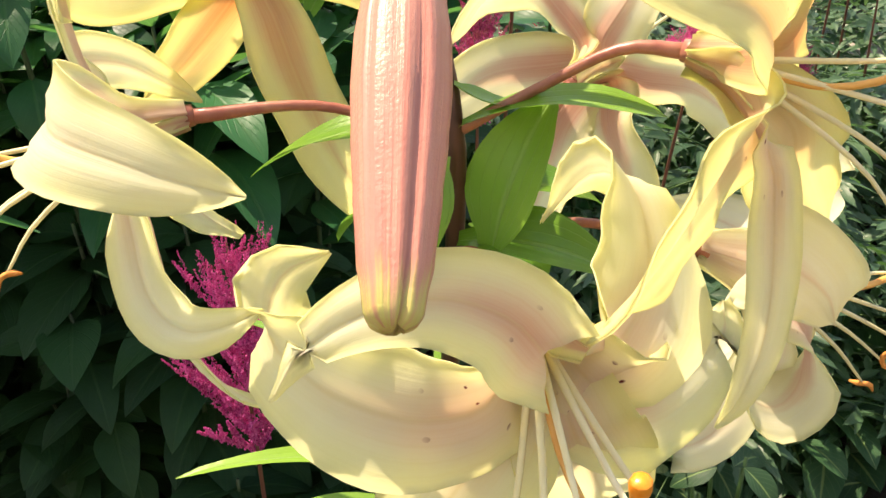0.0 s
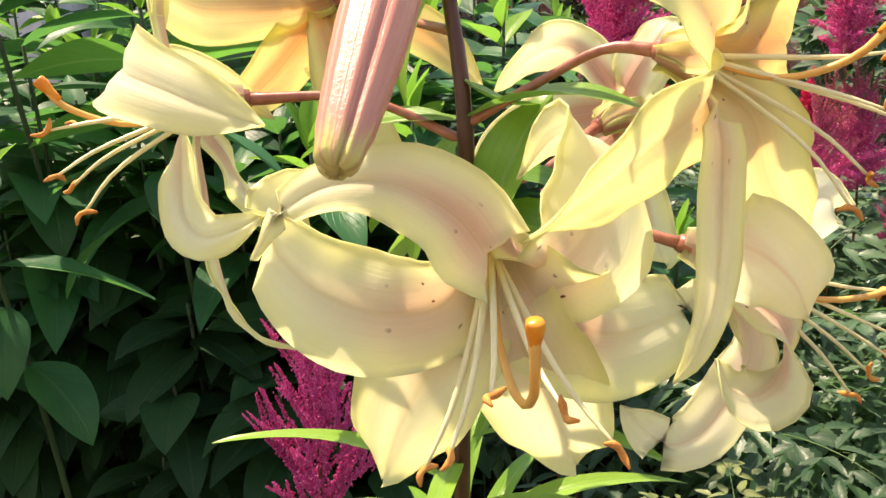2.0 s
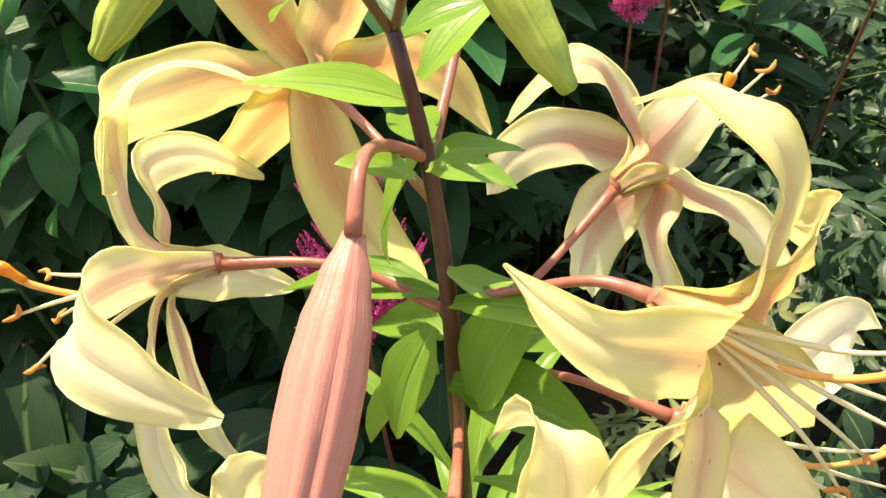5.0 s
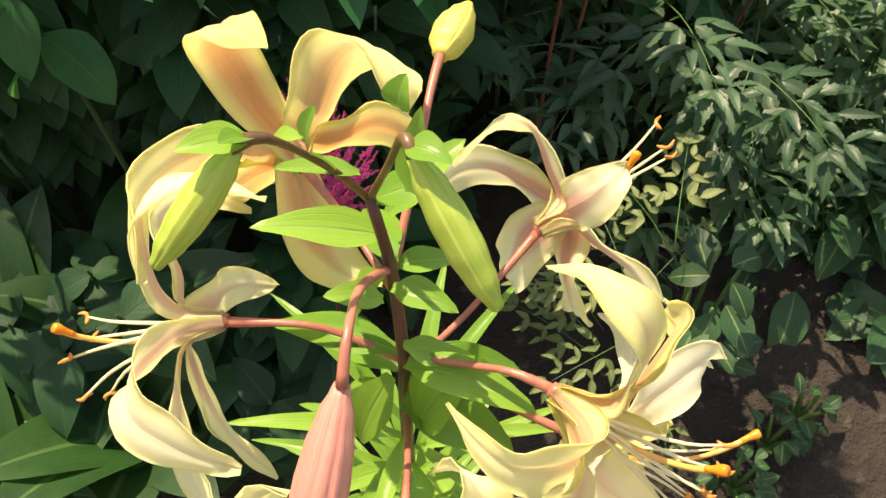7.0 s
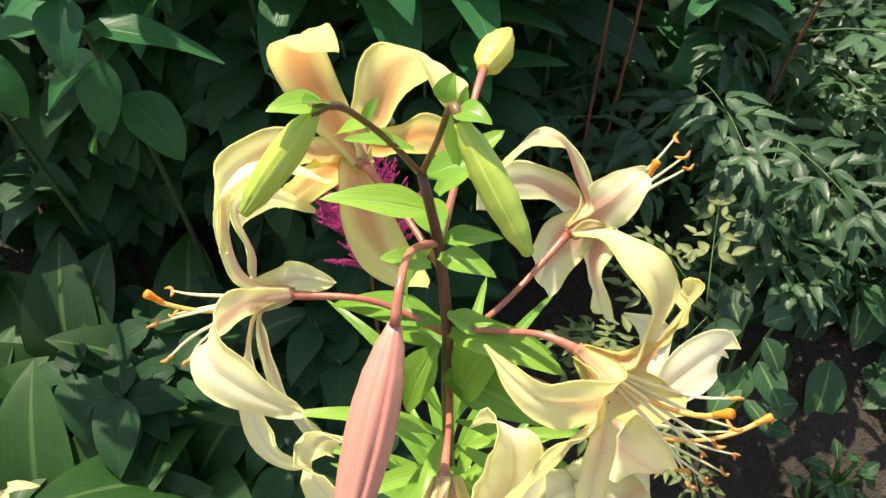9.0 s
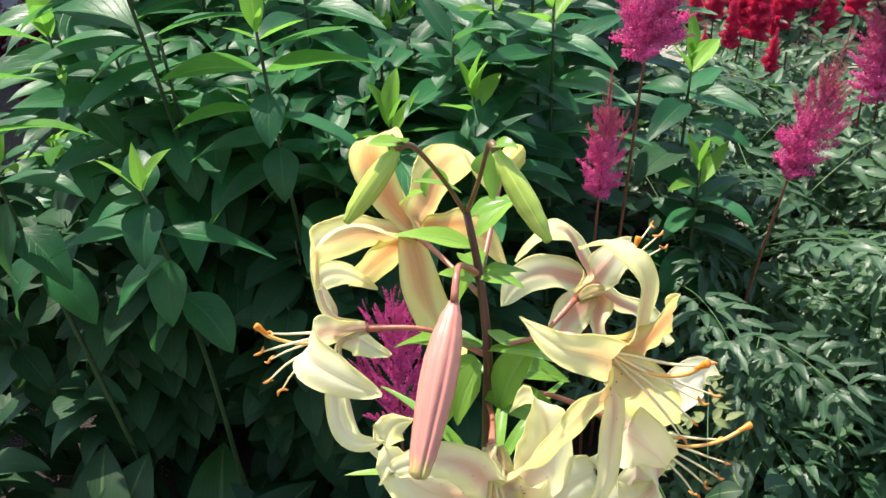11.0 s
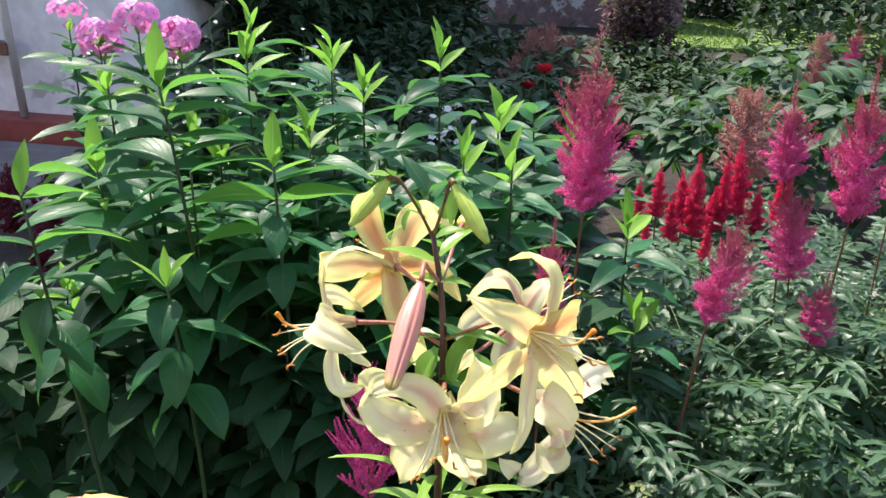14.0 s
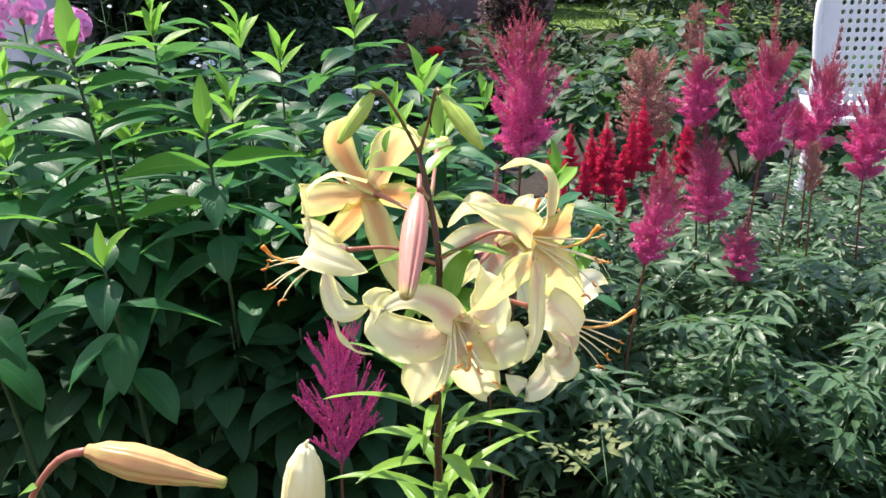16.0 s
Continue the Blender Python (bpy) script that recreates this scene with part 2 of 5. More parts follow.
M["plume_magenta"] = plume_material("plume_magenta", (0.60, 0.06, 0.22), (0.58, 0.05, 0.29), (0.76, 0.18, 0.48), 0.68, 1.36)
M["plume_red"] = plume_material("plume_red", (0.70, 0.015, 0.11), (0.76, 0.025, 0.16), (0.86, 0.06, 0.20), 0.6, 1.6)
M["plume_burgundy"] = plume_material("plume_burgundy", (0.16, 0.012, 0.035), (0.20, 0.015, 0.05), (0.26, 0.03, 0.07), 0.5, 1.5)
M["plume_faded"] = plume_material("plume_faded", (0.54, 0.29, 0.24), (0.56, 0.27, 0.26), (0.64, 0.40, 0.36), 0.45, 1.1)
M["phlox_flower"] = simple_material("phlox_flower", (0.80, 0.22, 0.55), (0.88, 0.38, 0.70), 80, 0.55, 0.1, 0.001, 0.3)
M["phlox_eye"] = simple_material("phlox_eye", (0.60, 0.08, 0.36), (0.66, 0.12, 0.42), 80, 0.55, 0.1)
M["white_flower"] = simple_material("white_flower", (0.74, 0.75, 0.76), (0.84, 0.84, 0.84), 80, 0.6, 0.1, 0.001, 0.3)
M["rose_red"] = simple_material("rose_red", (0.45, 0.01, 0.02), (0.60, 0.03, 0.04), 60, 0.6, 0.1, 0.001, 0.2)


# ---- mesh helpers ----
def mesh(name, verts, faces, mats, smooth=True, uvs=None, slots=None):
    me = bpy.data.meshes.new(name)
    me.from_pydata([tuple(v) for v in verts], [], faces)
    for m in mats if isinstance(mats, (list, tuple)) else [mats]:
        me.materials.append(m)
    if smooth:
        me.polygons.foreach_set("use_smooth", [True] * len(me.polygons))
    if slots is not None:
        me.polygons.foreach_set("material_index", slots)
    if uvs is not None:
        layer = me.uv_layers.new(name="UVMap")
        idx = np.empty(len(me.loops), dtype=np.int32)
        me.loops.foreach_get("vertex_index", idx)
        layer.data.foreach_set("uv", np.asarray(uvs, dtype=np.float32)[idx].ravel())
    me.update()
    return me


def part(name, me, parent, m=None, label=""):
    """Links a mesh as one part under a thing or under a part."""
    ob = new(name, me)
    ob.parent = parent
    if m is not None:
        ob.matrix_basis = m
    return tagged(ob, label)


def thing(name, place, label, category, group="", kind=""):
    ob = new(name)
    ob.empty_display_size = 0.02
    ob.location = place
    return tagged(ob, label, category, group, kind)


def curve_points(ctrl, n):
    """A smooth line of n points through the control points."""
    c = [Vector(p) for p in ctrl]
    c = [c[0] * 2 - c[1]] + c + [c[-1] * 2 - c[-2]]
    seg = [(c[i + 1] - c[i]).length ** 0.5 for i in range(1, len(c) - 2)]
    total, out = sum(seg), []
    for k in range(n):
        d = total * k / (n - 1)
        i = 0
        while i < len(seg) - 1 and d > seg[i]:
            d -= seg[i]
            i += 1
        t = min(1.0, d / seg[i])
        p0, p1, p2, p3 = c[i:i + 4]
        out.append(0.5 * (2 * p1 + (p2 - p0) * t + (2 * p0 - 5 * p1 + 4 * p2 - p3) * t * t + (3 * p1 - p0 - 3 * p2 + p3) * t ** 3))
    return out


def tube(name, ctrl, radii, mat, n=12, sides=8):
    """A tapered round stalk along a smooth line, closed at both ends."""
    pts = curve_points(ctrl, n)
    verts, faces, uvs = [], [], []
    side = None
    for i, p in enumerate(pts):
        tan = (pts[min(i + 1, n - 1)] - pts[max(i - 1, 0)]).normalized()
        if side is None:
            side = tan.orthogonal().normalized()
        side = (side - tan * side.dot(tan)).normalized()
        up = tan.cross(side)
        f = i / (n - 1) * (len(radii) - 1)
        j = min(int(f), len(radii) - 2)
        r = radii[j] + (radii[j + 1] - radii[j]) * (f - j)
        for s in range(sides):
            a = 2 * math.pi * s / sides
            verts.append(p + (side * math.cos(a) + up * math.sin(a)) * r)
            uvs.append((s / sides, i / (n - 1)))
    for i in range(n - 1):
        for s in range(sides):
            a, b = i * sides + s, i * sides + (s + 1) % sides
            faces.append((a, b, b + sides, a + sides))
    faces.append(tuple(reversed(range(sides))))
    faces.append(tuple(range((n - 1) * sides, n * sides)))
    return mesh(name, verts, faces, mat, uvs=uvs)


def blade(name, length, width, mat, peak=0.4, point=1.0, droop=0.6, lift=0.0, fold=0.25, wave=0.0, teeth=0, n=10, seed=0, stalk=0.04):
    """A leaf along +y: outline widest at peak, bent down along its length, folded on its midrib."""
    rng = random.Random(seed)
    verts, faces, uvs = [], [], []
    y = z = 0.0
    ph = rng.uniform(0, 6.28)
    for i in range(n + 1):
        s = i / n
        if s < peak:
            w = math.sin(0.5 * math.pi * s / peak) ** 0.8
        else:
            q = (s - peak) / (1 - peak)
            w = (1 - q ** (1.6 + 0.4 / point)) * (1 - 0.35 * point * q * (1 - q))
        w = max(w, stalk if i < n else 0.01) * width / 2
        if teeth and 0 < i < n:
            w *= 1.10 if i % 2 else 0.86
        ang = lift - droop * s
        if i:
            y += math.cos(ang) * length / n
            z += math.sin(ang) * length / n
        twist = 0.15 * math.sin(3 * s + ph)
        for j, u in enumerate((-1.0, -0.5, 0.0, 0.5, 1.0)):
            h = abs(u) * w * fold + wave * width * math.sin(9 * s + ph + (2.0 if u > 0 else 0.0)) * abs(u) ** 2 + u * w * twist
            verts.append((u * w, y - math.sin(ang) * h, z + math.cos(ang) * h))
            uvs.append((0.5 + u / 2, s))
    for i in range(n):
        for j in range(4):
            a = i * 5 + j
            faces.append((a, a + 1, a + 6, a + 5))
    return mesh(name, verts, faces, mat, uvs=uvs)


def merge(name, pieces, mats):
    """Joins (mesh, matrix, slot) copies into one new mesh."""
    verts, faces, uvs, slots = [], [], [], []
    for me, m, slot in pieces:
        base = len(verts)
        vs = [m @ v.co for v in me.vertices]
        uv = [(0.5, 0.5)] * len(vs)
        if me.uv_layers:
            data = me.uv_layers[0].data
            for lp in me.loops:
                uv[lp.vertex_index] = tuple(data[lp.index].uv)
        verts += vs
        uvs += uv
        for p in me.polygons:
            faces.append(tuple(base + i for i in p.vertices))
            slots.append(slot)
    return mesh(name, verts, faces, mats, uvs=uvs, slots=slots)


def turn(x=0.0, y=0.0, z=0.0):
    return Euler((x, y, z)).to_matrix().to_4x4()


def at(p, m=None, s=1.0):
    return Matrix.Translation(Vector(p)) @ (m if m is not None else Matrix()) @ Matrix.Scale(s, 4)


# ---- setting: soil, lawn, walls ----
def ground():
    k = Nodes("garden_soil")
    n1, n2, n3 = k.noise(3.0, 5.0), k.noise(40.0, 4.0), k.noise(220.0, 3.0)
    col = k.mix(k.smooth(n1, 0.35, 0.65), (0.020, 0.015, 0.011), (0.040, 0.030, 0.022))
    col = k.mix(k.smooth(n2, 0.58, 0.72), col, (0.066, 0.052, 0.039))
    h = k.math("ADD", n2, k.math("MULTIPLY", n3, 0.5))
    mat = k.surface(col, 0.92, k.bump(h, 0.9, 0.02))
    ticks = [-300, -60, -20, -10, -6] + [-4 + 0.16 * i for i in range(63)] + [6.5, 8, 11, 20, 60, 300]
    verts = [(x, y + 1.5, 0.03 * noise.noise((x * 2.3, y * 2.3, 0)) + 0.012 * noise.noise((x * 9, y * 9, 3)) if abs(x) < 7 and abs(y) < 7 else 0.0) for y in ticks for x in ticks]
    n = len(ticks)
    faces = [(j * n + i, j * n + i + 1, (j + 1) * n + i + 1, (j + 1) * n + i) for j in range(n - 1) for i in range(n - 1)]
    tagged(new("ground", mesh("ground", verts, faces, mat)), "dark brown crumbly garden soil under the plants", "soil", kind="structure")


ground()


def box(name, lo, hi, mat, bevel=0.004):
    bm = bmesh.new()
    bmesh.ops.create_cube(bm, size=1.0)
    for v in bm.verts:
        v.co = Vector([lo[i] + (v.co[i] + 0.5) * (hi[i] - lo[i]) for i in range(3)])
    if bevel:
        bmesh.ops.bevel(bm, geom=bm.edges[:], offset=bevel, segments=2, affect="EDGES", profile=0.5)
    me = bpy.data.meshes.new(name)
    bm.to_mesh(me)
    bm.free()
    me.materials.append(mat)
    return me


def plaster(name, a, b, patch, amount):
    k = Nodes(name)
    n1, n2, n3 = k.noise(2.2, 5.0), k.noise(14.0, 4.0), k.noise(90.0, 3.0)
    col = k.mix(k.smooth(n2, 0.3, 0.7), a, b)
    chip = k.smooth(k.math("ADD", k.math("MULTIPLY", n1, 0.7), k.math("MULTIPLY", n2, 0.3)), 0.62 - amount, 0.66 - amount)
    col = k.mix(chip, col, patch)
    return k.surface(col, 0.9, k.bump(k.math("ADD", k.math("MULTIPLY", chip, -0.6), k.math("MULTIPLY", n3, 0.4)), 0.6, 0.006))


M["white_plaster"] = plaster("white_plaster", (0.62, 0.60, 0.62), (0.74, 0.73, 0.74), (0.42, 0.40, 0.40), 0.02)
M["brown_plaster"] = plaster("brown_plaster", (0.20, 0.125, 0.12), (0.30, 0.20, 0.19), (0.60, 0.57, 0.56), 0.06)
M["red_paint"] = simple_material("red_paint", (0.17, 0.025, 0.022), (0.26, 0.045, 0.038), 8, 0.6, 0.2)
M["grey_metal"] = simple_material("grey_metal", (0.42, 0.40, 0.37), (0.55, 0.53, 0.50), 30, 0.45, 0.1, 0.001, 0, (1, 1, 0.2), metal=0.4)
M["paving"] = simple_material("paving", (0.12, 0.11, 0.105), (0.20, 0.19, 0.18), 6, 0.9, 0.4, 0.004)
M["grass_ground"] = simple_material("grass_ground", (0.10, 0.19, 0.04), (0.20, 0.30, 0.07), 25, 0.9, 0.8, 0.02)
# Seen low down only; extra height and depth added to shade plants behind.
tagged(new("wall_white", box("wall_white", (-7.0, 3.42, 0.0), (-2.08, 7.0, 4.6), M["white_plaster"], 0.01)), "chipped white plastered shed wall", "wall", kind="structure")
tagged(new("trim", box("trim", (-7.0, 3.26, 0.0), (-2.05, 3.417, 0.2), M["red_paint"])), "dull red painted plinth board along the white wall", "plinth", kind="structure")
tagged(new("wall_far", box("wall_far", (-14.0, 8.6, 0.0), (0.30, 9.0, 1.35), M["brown_plaster"], 0.01)), "brown far wall with peeling pale plaster", "wall", kind="structure")
tagged(new("pavement", box("pavement", (-7.0, 2.5, -0.05), (-1.9, 3.25, 0.10), M["paving"], 0.01)), "worn grey concrete strip before the shed", "paving", kind="structure")
tagged(new("path", box("path", (-0.30, 1.72, -0.05), (1.35, 2.75, 0.045), simple_material("pale_gravel", (0.26, 0.235, 0.20), (0.40, 0.37, 0.32), 55, 0.95, 0.8, 0.008), 0.02)), "pale trodden gravel path between the beds", "path", kind="structure")
tagged(new("lawn", box("lawn", (0.1, 7.5, -0.05), (2.6, 9.3, 0.05), M["grass_ground"], 0.02)), "short sunlit lawn before the far wall", "lawn", kind="structure")

# Unseen wall added behind the camera: blocks low sky, bounces soft light forward.
tagged(new("fill_wall", box("fill_wall", (-9.0, -3.3, 0.0), (9.0, -3.0, 3.8), plaster("fill_wall_plaster", (0.48, 0.45, 0.40), (0.58, 0.55, 0.50), (0.42, 0.39, 0.35), 0.0), 0.01)), "unseen plain pale wall added to block sky and bounce fill", "wall", kind="structure")

pole = thing("pole", (-2.766, 3.33, 0.2), "thin grey metal pole leaning at the white wall", "pole")
part("shaft", tube("shaft", [(0, 0, 0), (-0.06, 0, 1.2), (-0.12, 0, 2.4)], [0.020, 0.020], M["grey_metal"], 6, 12), pole)
part("bracket", box("bracket", (-0.32, -0.03, 0.29), (-0.02, 0.03, 0.35), M["red_stem"]), pole, label="dark clamp bracket")


# ---- lily: the main subject ----
def tepal(name, ctrl, width, axis, tone, parent, hold=None, twist=0.0, cup=0.35, n=24, m=10, seed=0, tip=0.05):
    """One petal as a thin closed shell along a smooth line, broadest past its middle, hollowed lengthwise and softly waved at the rim."""
    rng = random.Random(seed)
    twist, peak = twist if isinstance(twist, tuple) else (twist, 0.52)
    pts = curve_points(ctrl, n + 1)
    base, end = pts[0], pts[-1]
    out = (pts[n // 2] + end) * 0.5 - base
    side0 = Vector(axis).cross(out)
    if side0.length < 1e-5:
        side0 = Vector(axis).orthogonal()
    if hold and hold[0] == "side":
        side0 = Vector(hold[1:]) * (1 if side0.dot(Vector(hold[1:])) > 0 else -1)
    side0.normalize()
    verts, uvs = [], []
    ph = [rng.uniform(0, 6.28) for _ in range(3)]
    layers = ([], [])
    for i, p in enumerate(pts):
        s = i / n
        tan = (pts[min(i + 1, n)] - pts[max(i - 1, 0)]).normalized()
        if hold and hold[0] == "face":
            auto = (side0 - tan * side0.dot(tan)).normalized()
            side = Vector(hold[1:]).cross(tan).normalized()
            f = min(1.0, max(0.0, (s - 0.12) / 0.33))
            side = (auto * (1 - f) + side * (f if auto.dot(side) > 0 else -f)).normalized()
        else:
            side = (side0 - tan * side0.dot(tan)).normalized()
        side = Matrix.Rotation(radians(twist) * s, 3, tan) @ side
        nor = tan.cross(side).normalized()
        if s < peak:
            w = 0.30 + 0.70 * math.sin(0.5 * math.pi * s / peak) ** 1.1
        else:
            q = (s - peak) / (1 - peak)
            w = max(tip, (1 - q ** 2.2) ** 0.72 * (1 - 0.12 * q)) if peak > 0.45 else max(tip, (1 - q ** 1.45) ** 0.9)
        hw = w * width / 2
        for j in range(m + 1):
            u = -1 + 2 * j / m
            rim = abs(u) ** 3
            wav = rim * width * 0.07 * (math.sin(11 * s + ph[0] + (1.7 if u > 0 else 0)) + 0.6 * math.sin(23 * s + ph[1] + (3.1 if u > 0 else 0)))
            # the midrib is a groove on the inside
            h = cup * (1.15 - 1.7 * s) * hw * (u * u) - 0.0010 * math.exp(-(u / 0.12) ** 2) + 0.0007 * math.exp(-((abs(u) - 0.36) / 0.12) ** 2) * math.sin(math.pi * s) + wav
            q = p + side * (u * hw) + nor * h
            layers[0].append(q + nor * 0.0003)
            layers[1].append(q - nor * 0.0003)
            uvs.append(((u + 1) / 2, s))
    row, N = m + 1, (n + 1) * (m + 1)
    verts = layers[0] + layers[1]
    faces, slots = [], []
    for i in range(n):
        for j in range(m):
            a = i * row + j
            faces.append((a, a + row, a + row + 1, a + 1))
            slots.append(0)
            b = a + N
            faces.append((b, b + 1, b + row + 1, b + row))
            slots.append(1)
        for j in (0, m):
            a = i * row + j
            f = (a, a + row, a + row + N, a + N)
            faces.append(f if j == 0 else f[::-1])
            slots.append(0)
    for i in (0, n):
        for j in range(m):
            a = i * row + j
            f = (a, a + N, a + N + 1, a + 1)
            faces.append(f if i == 0 else f[::-1])
            slots.append(0)
    me = mesh(name, verts, faces, [M["in_" + tone], M["out_" + tone]], uvs=uvs + uvs, slots=slots)
    return part(name, me, parent)


def frame_of(axis):
    return Vector(axis).normalized().to_track_quat("Z", "Y").to_matrix().to_4x4()


def anther_mesh(seed):
    """A spent anther: two curled lobes joined at the middle."""
    rng = random.Random(seed)
    L = rng.uniform(0.0065, 0.0085)
    return tube("anther", [(-L / 2, 0, 0.002), (-L / 5, 0.0, -0.0006), (L / 5, 0, 0), (L / 2, 0.002, 0.0016)], [0.0004, 0.0010, 0.0009, 0.0011, 0.0004], M["anther"], 9, 7)


ANTHERS = [anther_mesh(i) for i in range(3)]


def flower(plant, base, axis, throat, tepals, tone, stamens=(), pistil=None, label="", seed=0):
    """An open lily: six reflexed tepals from one throat, filaments with loose anthers, one thick pistil with a lobed stigma."""
    base, axis = Vector(base), Vector(axis).normalized()
    core = part("flower", tube("flower", [base - axis * 0.002, base + axis * 0.004, base + axis * 0.012], [0.0032, 0.0042, 0.0028], M["lily_pedicel"], 6, 10), plant, label=label)
    for i, (ctrl, width, twist, cup, *hold) in enumerate(tepals):
        first = Vector(ctrl[0])
        out = first - base
        out = out - axis * out.dot(axis)
        out = out.normalized() if out.length > 1e-5 else axis.orthogonal().normalized()
        line = [base + out * 0.003, base + axis * throat * 0.55 + out * 0.008] + [Vector(c) for c in ctrl]
        tepal("tepal", line, width, axis, tone if isinstance(tone, str) else tone[i], core, hold, twist, cup, seed=seed * 10 + i)
    for i, end in enumerate(stamens):
        end = Vector(end)
        a = base + axis * 0.010
        bend = a.lerp(end, 0.55) + axis * 0.008
        part("filament", tube("filament", [a, bend, end], [0.0011, 0.0009, 0.0005], M["filament"], 10, 6), core)
        part("anther", ANTHERS[(seed + i) % 3], core, at(end, frame_of(end - bend + Vector((0.3 * math.sin(i * 2.1), 0.2, 0.3 * math.cos(i * 1.7))) * 0.02) @ turn(0.3, 1.2, i * 1.3)))
    if pistil:
        a, e = base + axis * 0.010, Vector(pistil[-1])
        pts = [a] + [Vector(p) for p in pistil]
        part("pistil", tube("pistil", pts, [0.0010, 0.0011, 0.0012, 0.0015], M["pistil"], 14, 8), core)
        d = (pts[-1] - pts[-2]).normalized()
        part("stigma", tube("stigma", [e - d * 0.009, e - d * 0.004, e, e + d * 0.0008], [0.0013, 0.0016, 0.0025, 0.0021], M["stigma"], 8, 9), core)
    return core


def bud(name, a, b, radii, mat, parent, lobes=3, depth=0.12, n=22, sides=49, bow=0.0, label=""):
    """A closed bud from its base a to its tip b, ridged lengthwise by its folded tepals, the tip split into blunt lobes."""
    a, b = Vector(a), Vector(b)
    z = (b - a)
    L = z.length
    m = z.normalized().to_track_quat("Z", "Y").to_matrix()
    verts, faces, uvs = [], [], []
    for i in range(n + 1):
        s = i / n
        f = s * (len(radii) - 1)
        j = min(int(f), len(radii) - 2)
        t = f - j
        t = t * t * (3 - 2 * t)
        r = radii[j] + (radii[j + 1] - radii[j]) * t
        for k in range(sides):
            th = 2 * math.pi * k / (sides - 1) - math.pi / 2
            g = min(1.0, abs(math.cos(lobes * th / 2.0)) / 0.42) ** 0.6
            rr = r * (1 - depth * (1 - g) * (0.4 + 0.9 * s)) * (1 + 0.035 * math.cos(6 * th))
            verts.append(a + m @ Vector((rr * math.cos(th) + bow * math.sin(math.pi * s), rr * math.sin(th), L * s - 0.03 * L * s ** 6 * (1 - g))))
            uvs.append((k / (sides - 1), s))
    for i in range(n):
        for k in range(sides - 1):
            p = i * sides + k
            faces.append((p, p + 1, p + 1 + sides, p + sides))
    for f, up in ((0.8, 0.35), (0.45, 0.55)):
        ring = verts[n * sides:(n + 1) * sides]
        c = sum(ring, Vector()) / sides
        verts += [c + (v - c) * f + z.normalized() * (radii[-1] * up) for v in ring]
        uvs += uvs[n * sides:(n + 1) * sides]
    for i in (n, n + 1):
        for k in range(sides - 1):
            p = i * sides + k
            faces.append((p, p + 1, p + 1 + sides, p + sides))
    faces.append(tuple(reversed(range(sides))))
    faces.append(tuple(range((n + 2) * sides, (n + 3) * sides)))
    return part(name, mesh(name, verts, faces, mat, uvs=uvs), parent, label=label)


def strap(parent, a, b, width, sag, mat, up=(0, 0, 1), seed=0, name="leaf"):
    """A narrow lily leaf from a to b, arched by sag."""
    a, b = Vector(a), Vector(b)
    L = (b - a).length
    y = (b - a).normalized()
    x = y.cross(Vector(up)).normalized()
    z = x.cross(y)
    m = Matrix((x, y, z)).transposed().to_4x4()
    bend = 4 * sag / L
    me = blade(name, L * (1 + bend * bend / 6), width, mat, peak=0.38, droop=2 * bend, lift=bend, fold=0.3, wave=0.02, n=12, seed=seed, stalk=0.3)
    return part(name, me, parent, at(a, m))


lily = thing("lily_plant", (0, 0, 0), "tall lily with cream and yellow open flowers and closed buds", "lily")
STEM = [(-0.012, 0.315, 0.0), (-0.016, 0.302, 0.35), (-0.014, 0.296, 0.69), (-0.008, 0.280, 0.83), (-0.006, 0.277, 0.885), (-0.014, 0.295, 0.930), (-0.023, 0.303, 0.972)]
part("stem", tube("stem", STEM, [0.0056, 0.0052, 0.0046, 0.0038, 0.0034, 0.0029, 0.0024], M["lily_stem"], 30, 10), lily, label="dark reddish brown stem")


def pedicel(pts, r0=0.0017, r1=0.0026, mat="lily_pedicel"):
    part("pedicel", tube("pedicel", pts, [r0 * 1.2, r0, r0, r1], M[mat], 14, 8), lily)


# pedicels to the open flowers and the buds
pedicel([(-0.006, 0.278, 0.884), (0.020, 0.274, 0.900), (0.042, 0.270, 0.912), (0.060, 0.266, 0.912)])
pedicel([(-0.007, 0.279, 0.878), (-0.045, 0.280, 0.893), (-0.086, 0.273, 0.894)])
pedicel([(-0.012, 0.292, 0.915), (-0.040, 0.320, 0.917), (-0.067, 0.342, 0.922)])
pedicel([(-0.007, 0.280, 0.862), (0.015, 0.322, 0.852), (0.041, 0.369, 0.862)])
pedicel([(-0.007, 0.280, 0.835), (0.004, 0.240, 0.862), (0.010, 0.208, 0.872)])
pedicel([(-0.007, 0.280, 0.840), (0.030, 0.280, 0.850), (0.072, 0.275, 0.842)])
pedicel([(-0.015, 0.297, 0.930), (-0.020, 0.275, 0.952), (-0.017, 0.250, 0.967), (-0.015, 0.232, 0.959)], 0.0019, 0.0024)
pedicel([(-0.023, 0.303, 0.970), (-0.034, 0.296, 0.997), (-0.048, 0.284, 1.026), (-0.057, 0.276, 1.029)], 0.0014, 0.003, "lily_stalk")
pedicel([(-0.023, 0.303, 0.970), (-0.014, 0.300, 0.998), (-0.006, 0.294, 1.026), (-0.001, 0.289, 1.024)], 0.0014, 0.003, "lily_stalk")
pedicel([(-0.014, 0.296, 0.928), (-0.014, 0.335, 0.942), (-0.016, 0.375, 0.950), (-0.016, 0.396, 0.951)], 0.0018, 0.0024)

